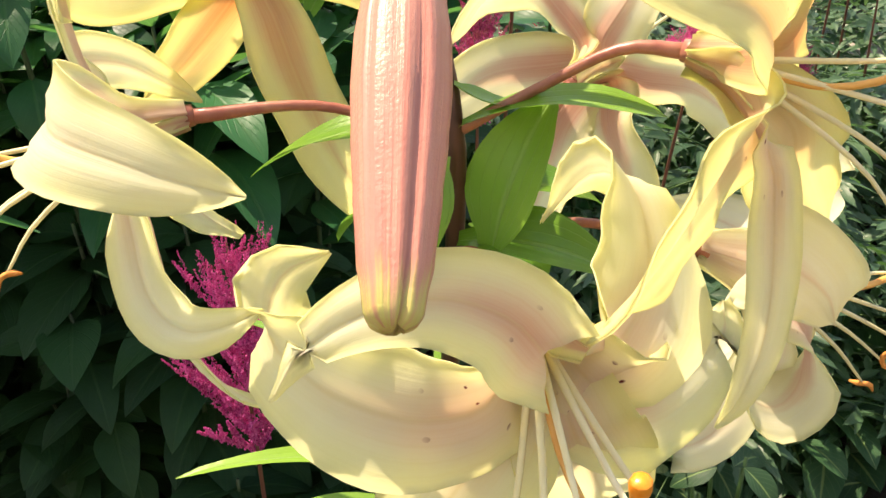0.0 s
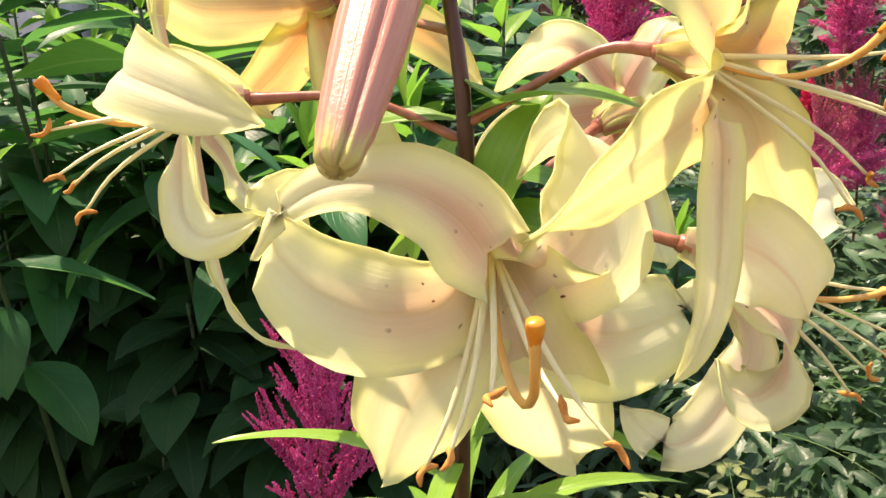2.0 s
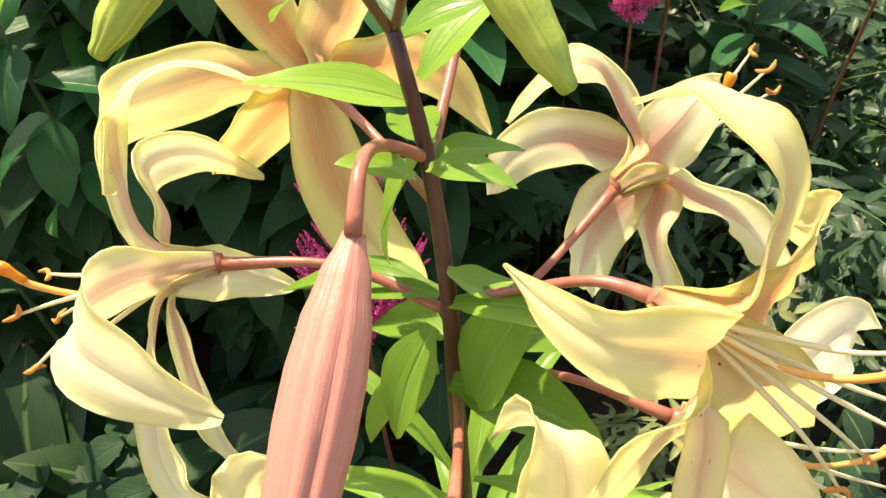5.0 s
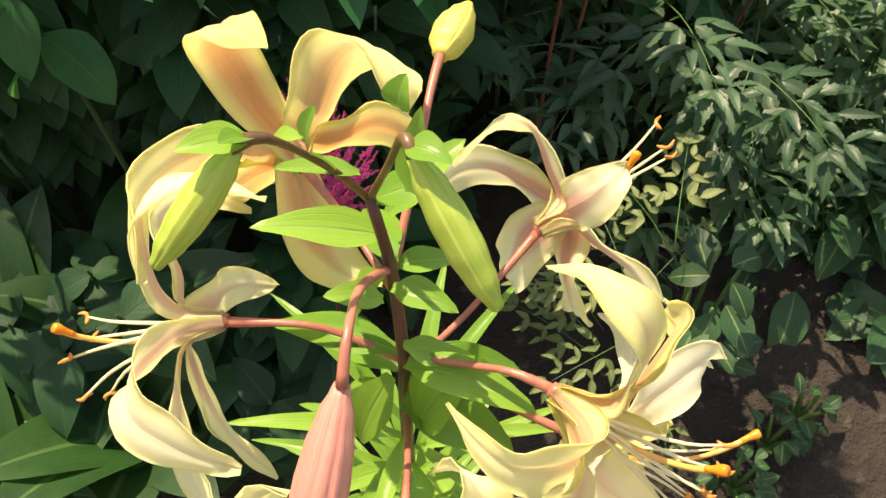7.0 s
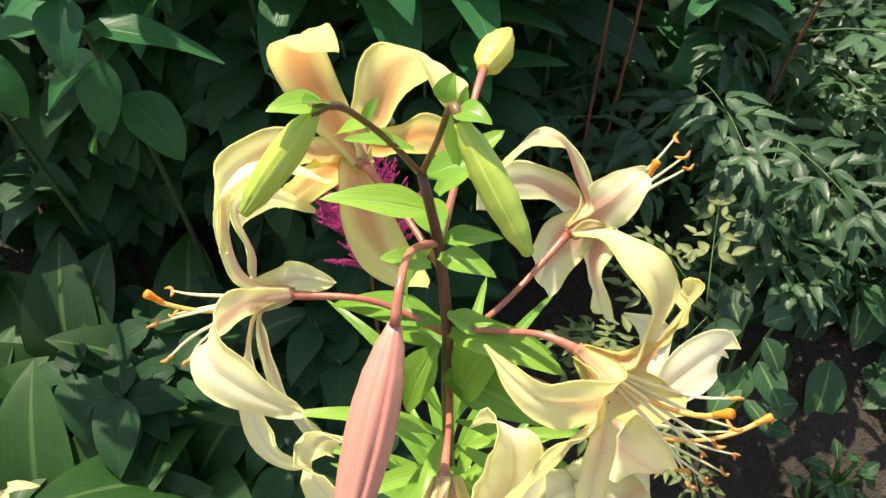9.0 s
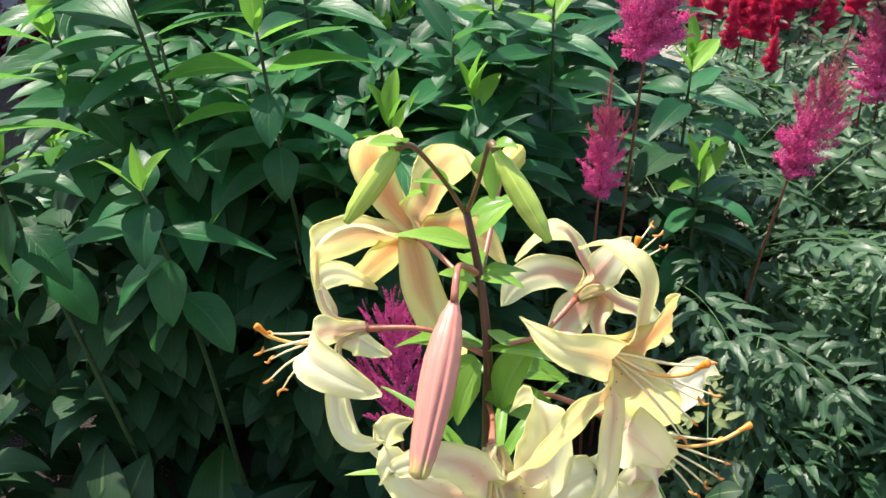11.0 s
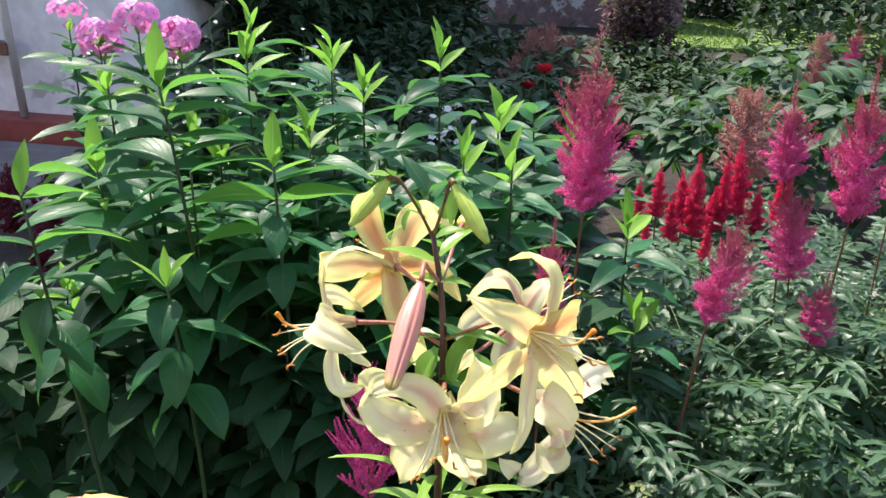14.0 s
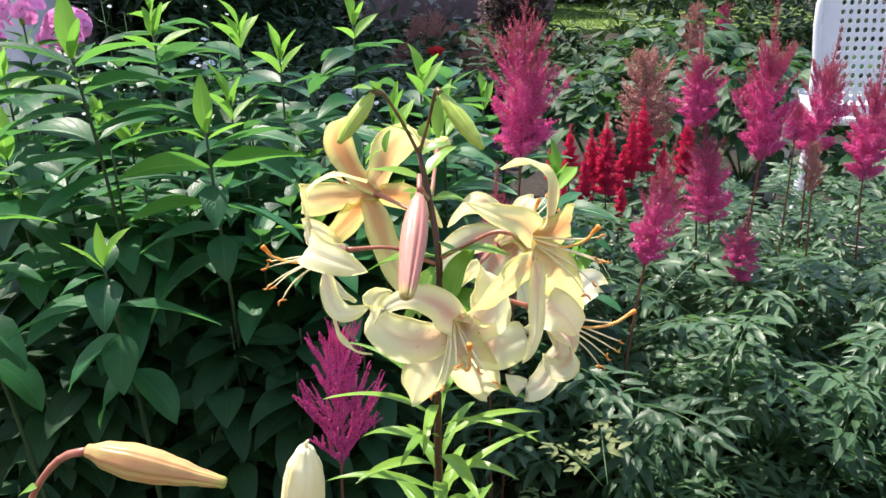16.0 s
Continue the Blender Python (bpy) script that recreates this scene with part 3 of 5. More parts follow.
# closed buds
bud("bud", (-0.0155, 0.234, 0.9575), (-0.0178, 0.1525, 0.906), [0.0030, 0.0068, 0.0091, 0.0102, 0.0103, 0.0096, 0.0086, 0.0075, 0.0056], M["pink_bud"], lily, 3, 0.22, label="large rosy pink closed bud with green tip")
bud("bud", (-0.056, 0.277, 1.027), (-0.079, 0.247, 0.996), [0.0030, 0.0058, 0.0067, 0.0065, 0.0053, 0.0026], M["green_bud"], lily, 3, 0.07, label="green closed bud")
bud("bud", (-0.001, 0.289, 1.024), (0.033, 0.261, 0.987), [0.0030, 0.0058, 0.0070, 0.0070, 0.0056, 0.0027], M["green_bud"], lily, 3, 0.07, label="green closed bud")
bud("bud", (-0.016, 0.394, 0.951), (-0.011, 0.430, 0.946), [0.0040, 0.0085, 0.0095, 0.0070, 0.0030], M["yellow_bud"], lily, 3, 0.15, label="small yellowish green bud")

# open flowers: base, axis, throat length, tepals as (line past the throat, width, twist, hollow)
flower(lily, (-0.086, 0.2735, 0.894), (-1.0, -0.36, -0.06), 0.032, [
    ([(-0.116, 0.278, 0.912), (-0.122, 0.298, 0.937), (-0.100, 0.307, 0.951), (-0.070, 0.309, 0.944)], 0.021, 0, 0.35),
    ([(-0.114, 0.292, 0.893), (-0.131, 0.313, 0.897), (-0.122, 0.334, 0.888), (-0.101, 0.343, 0.870)], 0.022, 0, 0.35),
    ([(-0.104, 0.247, 0.908), (-0.107, 0.230, 0.914), (-0.101, 0.217, 0.914), (-0.086, 0.2115, 0.910), (-0.071, 0.2100, 0.905), (-0.056, 0.211, 0.8995)], 0.028, (0, 0.55), 0.3, "side", 0.26, 0.62, 0.74),
    ([(-0.099, 0.246, 0.888), (-0.092, 0.226, 0.880), (-0.086, 0.212, 0.871), (-0.077, 0.203, 0.8675), (-0.066, 0.197, 0.871), (-0.052, 0.1950, 0.878)], 0.017, (0, 0.60), 0.2, "face", -0.35, -0.80, 0.50),
    ([(-0.098, 0.255, 0.864), (-0.094, 0.249, 0.838), (-0.087, 0.243, 0.823), (-0.074, 0.236, 0.815), (-0.060, 0.230, 0.816)], 0.019, 0, 0.3),
    ([(-0.104, 0.290, 0.868), (-0.106, 0.312, 0.845), (-0.100, 0.324, 0.828), (-0.092, 0.330, 0.818)], 0.022, 0, 0.3),
], "cream", [(-0.150, 0.265, 0.886), (-0.148, 0.243, 0.889), (-0.155, 0.264, 0.862), (-0.140, 0.232, 0.876), (-0.137, 0.240, 0.860)],
    [(-0.122, 0.258, 0.888), (-0.143, 0.252, 0.895), (-0.151, 0.250, 0.905)], "cream open flower with long stamens", 1)

flower(lily, (0.060, 0.266, 0.912), (0.88, -0.47, -0.08), 0.026, [
    ([(0.074, 0.240, 0.923), (0.065, 0.228, 0.936), (0.0486, 0.2215, 0.9435), (0.034, 0.227, 0.9475), (0.021, 0.238, 0.9485)], 0.026, (0, 0.40), 0.40),
    ([(0.085, 0.264, 0.920), (0.088, 0.272, 0.938), (0.088, 0.276, 0.955), (0.080, 0.281, 0.967), (0.064, 0.292, 0.9690), (0.047, 0.295, 0.9595)], 0.026, (0, 0.5), 0.35),
    ([(0.088, 0.268, 0.911), (0.096, 0.283, 0.913), (0.103, 0.298, 0.912), (0.107, 0.309, 0.906), (0.102, 0.320, 0.897)], 0.036, (0, 0.5), 0.3),
    ([(0.088, 0.256, 0.893), (0.098, 0.270, 0.868), (0.110, 0.279, 0.849), (0.1185, 0.2856, 0.834)], 0.036, (0, 0.5), 0.15, "face", 0.20, -0.90, 0.35),
    ([(0.073, 0.241, 0.900), (0.063, 0.228, 0.895), (0.050, 0.210, 0.889), (0.037, 0.193, 0.8835), (0.0226, 0.1795, 0.877)], 0.034, (0, 0.40), 0.3),
    ([(0.077, 0.238, 0.893), (0.0775, 0.228, 0.876), (0.0775, 0.222, 0.859), (0.0765, 0.2195, 0.843), (0.072, 0.217, 0.827), (0.066, 0.216, 0.818)], 0.0140, (0, 0.5), 0.3, "face", -0.2, -0.95, 0.1),
], ("yellow", "yellow", "amber", "yellow", "yellow", "cream"), [(0.134, 0.255, 0.892), (0.126, 0.242, 0.898), (0.124, 0.247, 0.876), (0.118, 0.240, 0.868), (0.129, 0.258, 0.913)],
    [(0.094, 0.252, 0.906), (0.114, 0.246, 0.913), (0.126, 0.243, 0.927)], "yellow open flower", 2)

flower(lily, (0.010, 0.208, 0.872), (0.18, -0.86, -0.40), 0.030, [
    ([(0.013, 0.180, 0.874), (0.005, 0.179, 0.885), (-0.009, 0.174, 0.8945), (-0.024, 0.168, 0.8960), (-0.037, 0.1655, 0.889), (-0.0455, 0.1650, 0.876)], 0.0265, (0, 0.34), 0.34, "face", 0.0, -0.80, 0.60),
    ([(0.000, 0.183, 0.857), (-0.014, 0.1814, 0.8540), (-0.028, 0.184, 0.8555), (-0.041, 0.188, 0.8605), (-0.0535, 0.198, 0.8690), (-0.050, 0.208, 0.879), (-0.0375, 0.2105, 0.8840)], 0.035, (0, 0.46), 0.28, "side", -0.05, 0.35, 0.93),
    ([(0.004, 0.185, 0.850), (-0.006, 0.182, 0.834), (-0.016, 0.188, 0.812), (-0.023, 0.195, 0.790)], 0.037, (0, 0.6), 0.2, "face", -0.1, -0.92, 0.2),
    ([(0.021, 0.186, 0.845), (0.027, 0.196, 0.824), (0.033, 0.208, 0.802), (0.037, 0.222, 0.782)], 0.039, (0, 0.6), 0.2, "face", 0.05, -0.92, 0.3),
    ([(0.026, 0.190, 0.856), (0.037, 0.203, 0.842), (0.048, 0.213, 0.8355), (0.061, 0.226, 0.834), (0.071, 0.237, 0.835), (0.073, 0.247, 0.840)], 0.041, (0, 0.48), 0.20, "face", 0.08, -0.85, 0.50),
    ([(0.029, 0.191, 0.865), (0.039, 0.203, 0.871), (0.042, 0.215, 0.882), (0.038, 0.225, 0.894), (0.028, 0.232, 0.893), (0.0166, 0.233, 0.878)], 0.037, (0, 0.42), 0.25, "side", -0.72, -0.12, 0.62),
], ("blush", "cream", "cream", "cream", "blush", "cream"), [(0.0185, 0.1385, 0.8552), (0.0354, 0.1391, 0.852), (0.0482, 0.1517, 0.8345), (0.0083, 0.1395, 0.8383), (-0.002, 0.158, 0.820)],
    [(0.016, 0.178, 0.850), (0.0225, 0.160, 0.8430), (0.0275, 0.147, 0.851), (0.0280, 0.1440, 0.8715)], "large cream open flower with red flecks", 3)

flower(lily, (0.072, 0.275, 0.842), (0.92, -0.05, -0.35), 0.030, [
    ([(0.086, 0.256, 0.850), (0.096, 0.250, 0.848), (0.106, 0.251, 0.838), (0.113, 0.257, 0.823)], 0.037, (0, 0.5), 0.2, "face", 0.0, -0.90, 0.45),
    ([(0.102, 0.292, 0.838), (0.116, 0.306, 0.843), (0.128, 0.319, 0.847), (0.135, 0.327, 0.841), (0.131, 0.333, 0.831)], 0.027, (0, 0.65), 0.2, "face", 0.15, -0.75, 0.65),
    ([(0.096, 0.300, 0.826), (0.104, 0.330, 0.815), (0.094, 0.350, 0.812), (0.080, 0.352, 0.818)], 0.028, 0, 0.3),
    ([(0.106, 0.264, 0.818), (0.107, 0.256, 0.803), (0.098, 0.249, 0.7960), (0.088, 0.248, 0.799), (0.083, 0.251, 0.809)], 0.027, (0, 0.6), 0.35, "side", 0.10, 0.85, 0.50),
    ([(0.098, 0.268, 0.808), (0.092, 0.264, 0.790), (0.083, 0.263, 0.773), (0.071, 0.262, 0.7665), (0.060, 0.257, 0.776), (0.052, 0.252, 0.788)], 0.023, (0, 0.6), 0.3, "face", 0.0, -0.90, 0.30),
    ([(0.098, 0.282, 0.806), (0.100, 0.296, 0.784), (0.092, 0.304, 0.770), (0.080, 0.306, 0.764)], 0.026, 0, 0.3),
], ("white", "white", "white", "rosy", "white", "white"), [(0.148, 0.275, 0.800), (0.140, 0.270, 0.796), (0.152, 0.285, 0.804), (0.146, 0.290, 0.820), (0.134, 0.268, 0.788)],
    [(0.113, 0.276, 0.823), (0.142, 0.286, 0.820), (0.1645, 0.300, 0.827)], "white open flower with pale pink backs", 4)

flower(lily, (0.041, 0.369, 0.862), (0.72, 0.62, 0.22), 0.028, [
    ([(0.040, 0.392, 0.882), (0.027, 0.410, 0.891), (0.010, 0.410, 0.888), (-0.008, 0.391, 0.872)], 0.030, 0, 0.3),
    ([(0.034, 0.394, 0.860), (0.010, 0.409, 0.851), (-0.010, 0.414, 0.834), (-0.023, 0.412, 0.810)], 0.031, 0, 0.3),
    ([(0.054, 0.374, 0.880), (0.062, 0.373, 0.894), (0.069, 0.377, 0.904), (0.075, 0.388, 0.903)], 0.028, 0, 0.35),
    ([(0.036, 0.376, 0.842), (0.030, 0.372, 0.816), (0.028, 0.374, 0.798), (0.030, 0.380, 0.786)], 0.032, 0, 0.3),
    ([(0.056, 0.364, 0.846), (0.064, 0.352, 0.828), (0.070, 0.353, 0.810), (0.074, 0.360, 0.800)], 0.031, 0, 0.3),
    ([(0.070, 0.366, 0.864), (0.088, 0.356, 0.864), (0.102, 0.352, 0.852), (0.106, 0.358, 0.838)], 0.031, 0, 0.3),
], "rosy", [(0.094, 0.409, 0.896), (0.098, 0.414, 0.882), (0.088, 0.424, 0.894)],
    [(0.066, 0.388, 0.874), (0.076, 0.394, 0.886), (0.080, 0.400, 0.898)], "cream open flower seen from behind", 5)

flower(lily, (-0.067, 0.342, 0.922), (-0.55, 0.75, -0.10), 0.026, [
    ([(-0.090, 0.358, 0.938), (-0.101, 0.364, 0.955), (-0.105, 0.365, 0.972), (-0.099, 0.361, 0.986), (-0.086, 0.354, 0.993), (-0.074, 0.3475, 0.992)], 0.029, 0, 0.35),
    ([(-0.066, 0.364, 0.936), (-0.061, 0.378, 0.950), (-0.049, 0.381, 0.964), (-0.034, 0.371, 0.972), (-0.024, 0.359, 0.969), (-0.021, 0.354, 0.957)], 0.036, (0, 0.52), 0.35),
    ([(-0.092, 0.346, 0.918), (-0.110, 0.347, 0.917), (-0.125, 0.332, 0.919), (-0.129, 0.309, 0.928), (-0.124, 0.288, 0.931), (-0.115, 0.2690, 0.925)], 0.030, 0, 0.30),
    ([(-0.068, 0.336, 0.904), (-0.061, 0.327, 0.885), (-0.053, 0.328, 0.858), (-0.044, 0.336, 0.832), (-0.038, 0.346, 0.811)], 0.029, 0, 0.3),
    ([(-0.086, 0.350, 0.905), (-0.100, 0.352, 0.890), (-0.112, 0.346, 0.879), (-0.121, 0.338, 0.874)], 0.027, 0, 0.35),
    ([(-0.058, 0.366, 0.913), (-0.046, 0.384, 0.905), (-0.030, 0.388, 0.893), (-0.012, 0.376, 0.877)], 0.025, 0, 0.3),
], ("amber", "yellow", "yellow", "yellow", "amber", "amber"), [(-0.110, 0.380, 0.937), (-0.120, 0.384, 0.927)], [(-0.085, 0.364, 0.918), (-0.104, 0.388, 0.914), (-0.114, 0.398, 0.920)], "yellow open flower with orange midribs seen from behind", 6)

# bracts below the flowers and the narrow stem leaves
for a, b, w, sag, seed in [
    ((-0.017, 0.302, 0.946), (-0.066, 0.286, 0.962), 0.014, 0.003, 1), ((-0.006, 0.277, 0.900), (0.024, 0.282, 0.890), 0.012, -0.004, 2),
    ((-0.004, 0.274, 0.888), (0.055, 0.262, 0.896), 0.016, 0.006, 3), ((-0.010, 0.280, 0.885), (-0.074, 0.288, 0.868), 0.015, 0.006, 4),
    ((-0.016, 0.292, 0.934), (-0.030, 0.286, 0.890), 0.016, 0.004, 5), ((-0.014, 0.298, 0.930), (0.014, 0.310, 0.926), 0.010, 0.002, 6),
    ((0.004, 0.262, 0.850), (0.024, 0.280, 0.896), 0.024, 0.004, 7), ((-0.014, 0.296, 0.935), (-0.034, 0.330, 0.920), 0.014, 0.004, 8),
    ((-0.022, 0.304, 0.968), (0.004, 0.312, 0.978), 0.012, 0.002, 9), ((-0.026, 0.304, 0.985), (-0.052, 0.290, 1.000), 0.008, 0.002, 10),
    ((-0.007, 0.280, 0.862), (0.046, 0.300, 0.846), 0.018, 0.006, 11), ((-0.006, 0.300, 0.985), (-0.004, 0.310, 1.022), 0.009, 0.002, 12),
    ((-0.010, 0.282, 0.860), (-0.050, 0.300, 0.835), 0.016, 0.006, 13), ((-0.018, 0.310, 0.950), (0.006, 0.340, 0.968), 0.014, 0.003, 14),
    ((-0.006, 0.270, 0.850), (0.050, 0.262, 0.838), 0.022, 0.006, 17), ((-0.010, 0.270, 0.880), (-0.022, 0.248, 0.842), 0.016, 0.004, 18), ((-0.012, 0.276, 0.850), (-0.040, 0.262, 0.815), 0.018, 0.006, 19), ((0.000, 0.284, 0.845), (0.022, 0.310, 0.800), 0.022, 0.006, 20),
    ((-0.055, 0.325, 0.966), (-0.051, 0.330, 0.985), 0.008, 0.002, 21), ((-0.022, 0.345, 0.973), (-0.020, 0.350, 0.988), 0.012, 0.002, 22), ((-0.013, 0.278, 0.938), (-0.034, 0.270, 0.948), 0.010, 0.002, 23),
    ((-0.011, 0.285, 0.936), (0.017, 0.280, 0.937), 0.011, 0.003, 24), ((-0.074, 0.330, 0.954), (-0.056, 0.325, 0.970), 0.008, 0.002, 25),
    ((-0.052, 0.281, 1.028), (-0.071, 0.268, 1.034), 0.010, 0.002, 15), ((-0.052, 0.280, 1.030), (-0.056, 0.270, 1.040), 0.008, 0.001, 26), ((-0.004, 0.291, 1.026), (0.012, 0.285, 1.030), 0.009, 0.002, 27), ((-0.034, 0.298, 0.992), (-0.038, 0.292, 1.010), 0.006, 0.001, 16)]:
    strap(lily, a, b, w * 1.25, sag, M["lily_leaf"], seed=seed)
rng = random.Random(4)
for i in range(84):
    z = 0.745 - 0.0068 * i + rng.uniform(-0.004, 0.004)
    az = i * 2.4 + rng.uniform(-0.3, 0.3)
    L = rng.uniform(0.080, 0.122)
    a = Vector((-0.013, 0.296, z))
    d = Vector((math.cos(az), math.sin(az), rng.uniform(0.0, 0.40))).normalized()
    strap(lily, a + d * 0.005, a + d * L, rng.uniform(0.010, 0.0145), 0.012, M["lily_leaf"], seed=40 + i)

# a second lily whose buds just reach into view
lily2 = thing("lily_plant", (0, 0, 0), "second lily with a long peach bud and a pale opening flower", "lily")
part("stem", tube("stem", [(-0.30, 0.06, 0.0), (-0.30, 0.06, 0.4), (-0.298, 0.063, 0.74)], [0.006, 0.005, 0.004], M["lily_stem"], 12, 10), lily2)
part("pedicel", tube("pedicel", [(-0.298, 0.063, 0.735), (-0.280, 0.065, 0.785), (-0.255, 0.067, 0.816), (-0.232, 0.067, 0.824)], [0.0028, 0.0024, 0.0032], M["lily_pedicel"], 12, 8), lily2)
bud("bud", (-0.234, 0.067, 0.824), (-0.138, 0.064, 0.803), [0.0045, 0.0105, 0.0128, 0.0120, 0.0095, 0.0062, 0.0042], M["orange_bud"], lily2, 3, 0.2, label="long peach and cream bud")
strap(lily2, (-0.273, 0.062, 0.795), (-0.287, 0.060, 0.789), 0.012, 0.001, M["lily_leaf"], seed=99)
part("pedicel", tube("pedicel", [(-0.298, 0.063, 0.70), (-0.20, 0.075, 0.71), (-0.101, 0.100, 0.715)], [0.003, 0.0025, 0.003], M["lily_pedicel"], 12, 8), lily2)
bud("bud", (-0.100, 0.100, 0.714), (-0.0895, 0.104, 0.804), [0.0058, 0.0138, 0.0160, 0.0164, 0.0162, 0.0154, 0.0132, 0.0072], bud_material("cream_bud", (0.90, 0.87, 0.54), (0.86, 0.74, 0.34), (0.88, 0.86, 0.50), 4.0), lily2, 3, 0.08, label="pale cream opening bud")
part("bud_tip", tube("bud_tip", [(-0.0895, 0.104, 0.803), (-0.0890, 0.104, 0.809), (-0.0865, 0.104, 0.813)], [0.0040, 0.0018, 0.0008], M["filament"], 6, 7), lily2)
part("pedicel", tube("pedicel", [(-0.299, 0.062, 0.47), (-0.296, 0.10, 0.50), (-0.290, 0.145, 0.52)], [0.003, 0.0025, 0.003], M["lily_pedicel"], 12, 8), lily2)
flower(lily2, (-0.290, 0.145, 0.52), (-0.05, 0.85, 0.45), 0.030, [
    ([(-0.330, 0.170, 0.545), (-0.372, 0.195, 0.548), (-0.378, 0.230, 0.552), (-0.352, 0.240, 0.552)], 0.018, 0, 0.3, "face", 0.1, 0.0, 1.0),
    ([(-0.315, 0.165, 0.560), (-0.345, 0.178, 0.575), (-0.330, 0.202, 0.570), (-0.288, 0.200, 0.556)], 0.022, 0, 0.3, "face", 0.1, 0.1, 1.0),
    ([(-0.270, 0.190, 0.565), (-0.245, 0.220, 0.572), (-0.210, 0.232, 0.566), (-0.172, 0.222, 0.545)], 0.034, 0, 0.3, "face", 0.1, 0.0, 1.0),
    ([(-0.262, 0.165, 0.530), (-0.225, 0.180, 0.515), (-0.205, 0.185, 0.490)], 0.030, 0, 0.3),
    ([(-0.300, 0.180, 0.510), (-0.305, 0.215, 0.480), (-0.300, 0.225, 0.455)], 0.030, 0, 0.3),
], "yellow", [], None, "yellow open flower low on the stem", 7)
for i in range(26):
    z = 0.68 - 0.02 * i
    az = i * 2.4 + 0.5
    a = Vector((-0.299, 0.062, z))
    d = Vector((math.cos(az), math.sin(az), 0.2)).normalized()
    strap(lily2, a + d * 0.005, a + d * 0.09, 0.013, 0.010, M["lily_leaf"], seed=140 + i)


# ---- phlox bed ----
PHLOX = [blade("leaf", 0.142, w, M["phlox_leaf"], pk, 1.0, dr, 0.0, 0.28, 0.02, n=10, seed=i) for i, (w, pk, dr) in enumerate([(0.050, 0.38, 0.45), (0.054, 0.35, 0.7), (0.046, 0.40, 0.3), (0.058, 0.34, 0.9)])]
# Low and inner leaves, in the green darkened for the bed's shade.
SHADED = [blade("leaf", 0.142, w, M["phlox_shaded"], pk, 1.0, dr, 0.0, 0.28, 0.02, n=10, seed=10 + i) for i, (w, pk, dr) in enumerate([(0.054, 0.38, 0.6), (0.060, 0.35, 0.9), (0.058, 0.34, 1.1)])]
BROAD = [blade("leaf", 0.110, w, M["phlox_shaded"], 0.32, 1.0, dr, 0.0, 0.22, 0.02, n=10, seed=20 + i) for i, (w, dr) in enumerate([(0.060, 0.8), (0.054, 1.1), (0.066, 0.6)])]
FRESH_LIT = [blade("leaf", 0.142, w, M["phlox_fresh_lit"], 0.40, 1.0, dr, 0.0, 0.28, 0.02, n=10, seed=60 + i) for i, (w, dr) in enumerate([(0.040, 0.55), (0.044, 0.75)])]
FRONT = [blade("leaf", 0.105, w, M["phlox_leaf"], 0.34, 1.0, dr, 0.0, 0.22, 0.02, n=10, seed=70 + i) for i, (w, dr) in enumerate([(0.060, 0.7), (0.064, 0.9)])]
YOUNG = [blade("leaf", 0.080, w, M["phlox_young"], 0.42, 0.9, dr, 0.0, 0.45, 0.03, n=9, seed=40 + i) for i, (w, dr) in enumerate([(0.026, 0.3), (0.031, 0.5), (0.022, 0.2)])]


def phlox(place, height, lean=(0.0, 0.0), seed=0, broad=0.4, young=True, top=1.0, gap=0.046, low=0.12, size=1.0, start=None):
    """One phlox shoot: an upright stem with pairs of leaves, each pair crosswise to the last, and a tuft of young leaves."""
    rng = random.Random(seed)
    ob = thing("phlox_plant", place, "leafy green phlox shoot with bright young top leaves", "phlox", "phlox in the bed")
    tip = Vector((lean[0], lean[1], height))
    mid = Vector((lean[0] * 0.3, lean[1] * 0.3, height * 0.5))
    line = curve_points([(0, 0, 0), mid, tip], 40)
    part("stem", tube("stem", [(0, 0, 0), mid, tip], [0.0042, 0.0034, 0.0020], M["phlox_stem"], 10, 6), ob)
    z, k, az = height - 0.012, 0, rng.uniform(0, 3.14) if start is None else start
    while z > low:
        p = line[int(39 * z / height)]
        age = height - z
        for s in (0, math.pi):
            a = az + s + rng.uniform(-0.25, 0.25)
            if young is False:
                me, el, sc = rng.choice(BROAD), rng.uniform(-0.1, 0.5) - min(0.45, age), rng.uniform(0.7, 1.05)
            elif young is None and age < 0.05:
                me, el, sc = rng.choice(PHLOX), rng.uniform(0.3, 0.9), rng.uniform(0.45, 0.75)
            elif age < 0.018:
                me, el, sc = rng.choice(YOUNG), rng.uniform(1.05, 1.45), rng.uniform(0.7, 1.0) * top
            elif age < 0.045:
                me, el, sc = rng.choice(YOUNG), rng.uniform(0.45, 1.1), rng.uniform(0.9, 1.2) * top
            else:
                me = rng.choice(BROAD if rng.random() < broad and age > 0.16 else SHADED if age > 0.24 else PHLOX)
                el, sc = rng.uniform(0.16, 0.6) - min(0.5, age * 0.8), rng.uniform(0.85, 1.25) * size * min(1.0, 0.75 + age * 2.0)
            part("leaf", me, ob, at(p, turn(0, 0, a) @ turn(el, rng.uniform(-0.25, 0.25), 0), sc))
        z -= gap * rng.uniform(0.8, 1.15) * (0.45 if age < 0.06 else 1.0)
        az += math.pi / 2 + rng.uniform(-0.2, 0.2)
    if young:
        part("leaf", rng.choice(YOUNG), ob, at(tip, turn(0, 0, rng.uniform(0, 6.28)) @ turn(rng.uniform(1.15, 1.45), 0, 0), rng.uniform(0.6, 0.9) * top))
    return ob


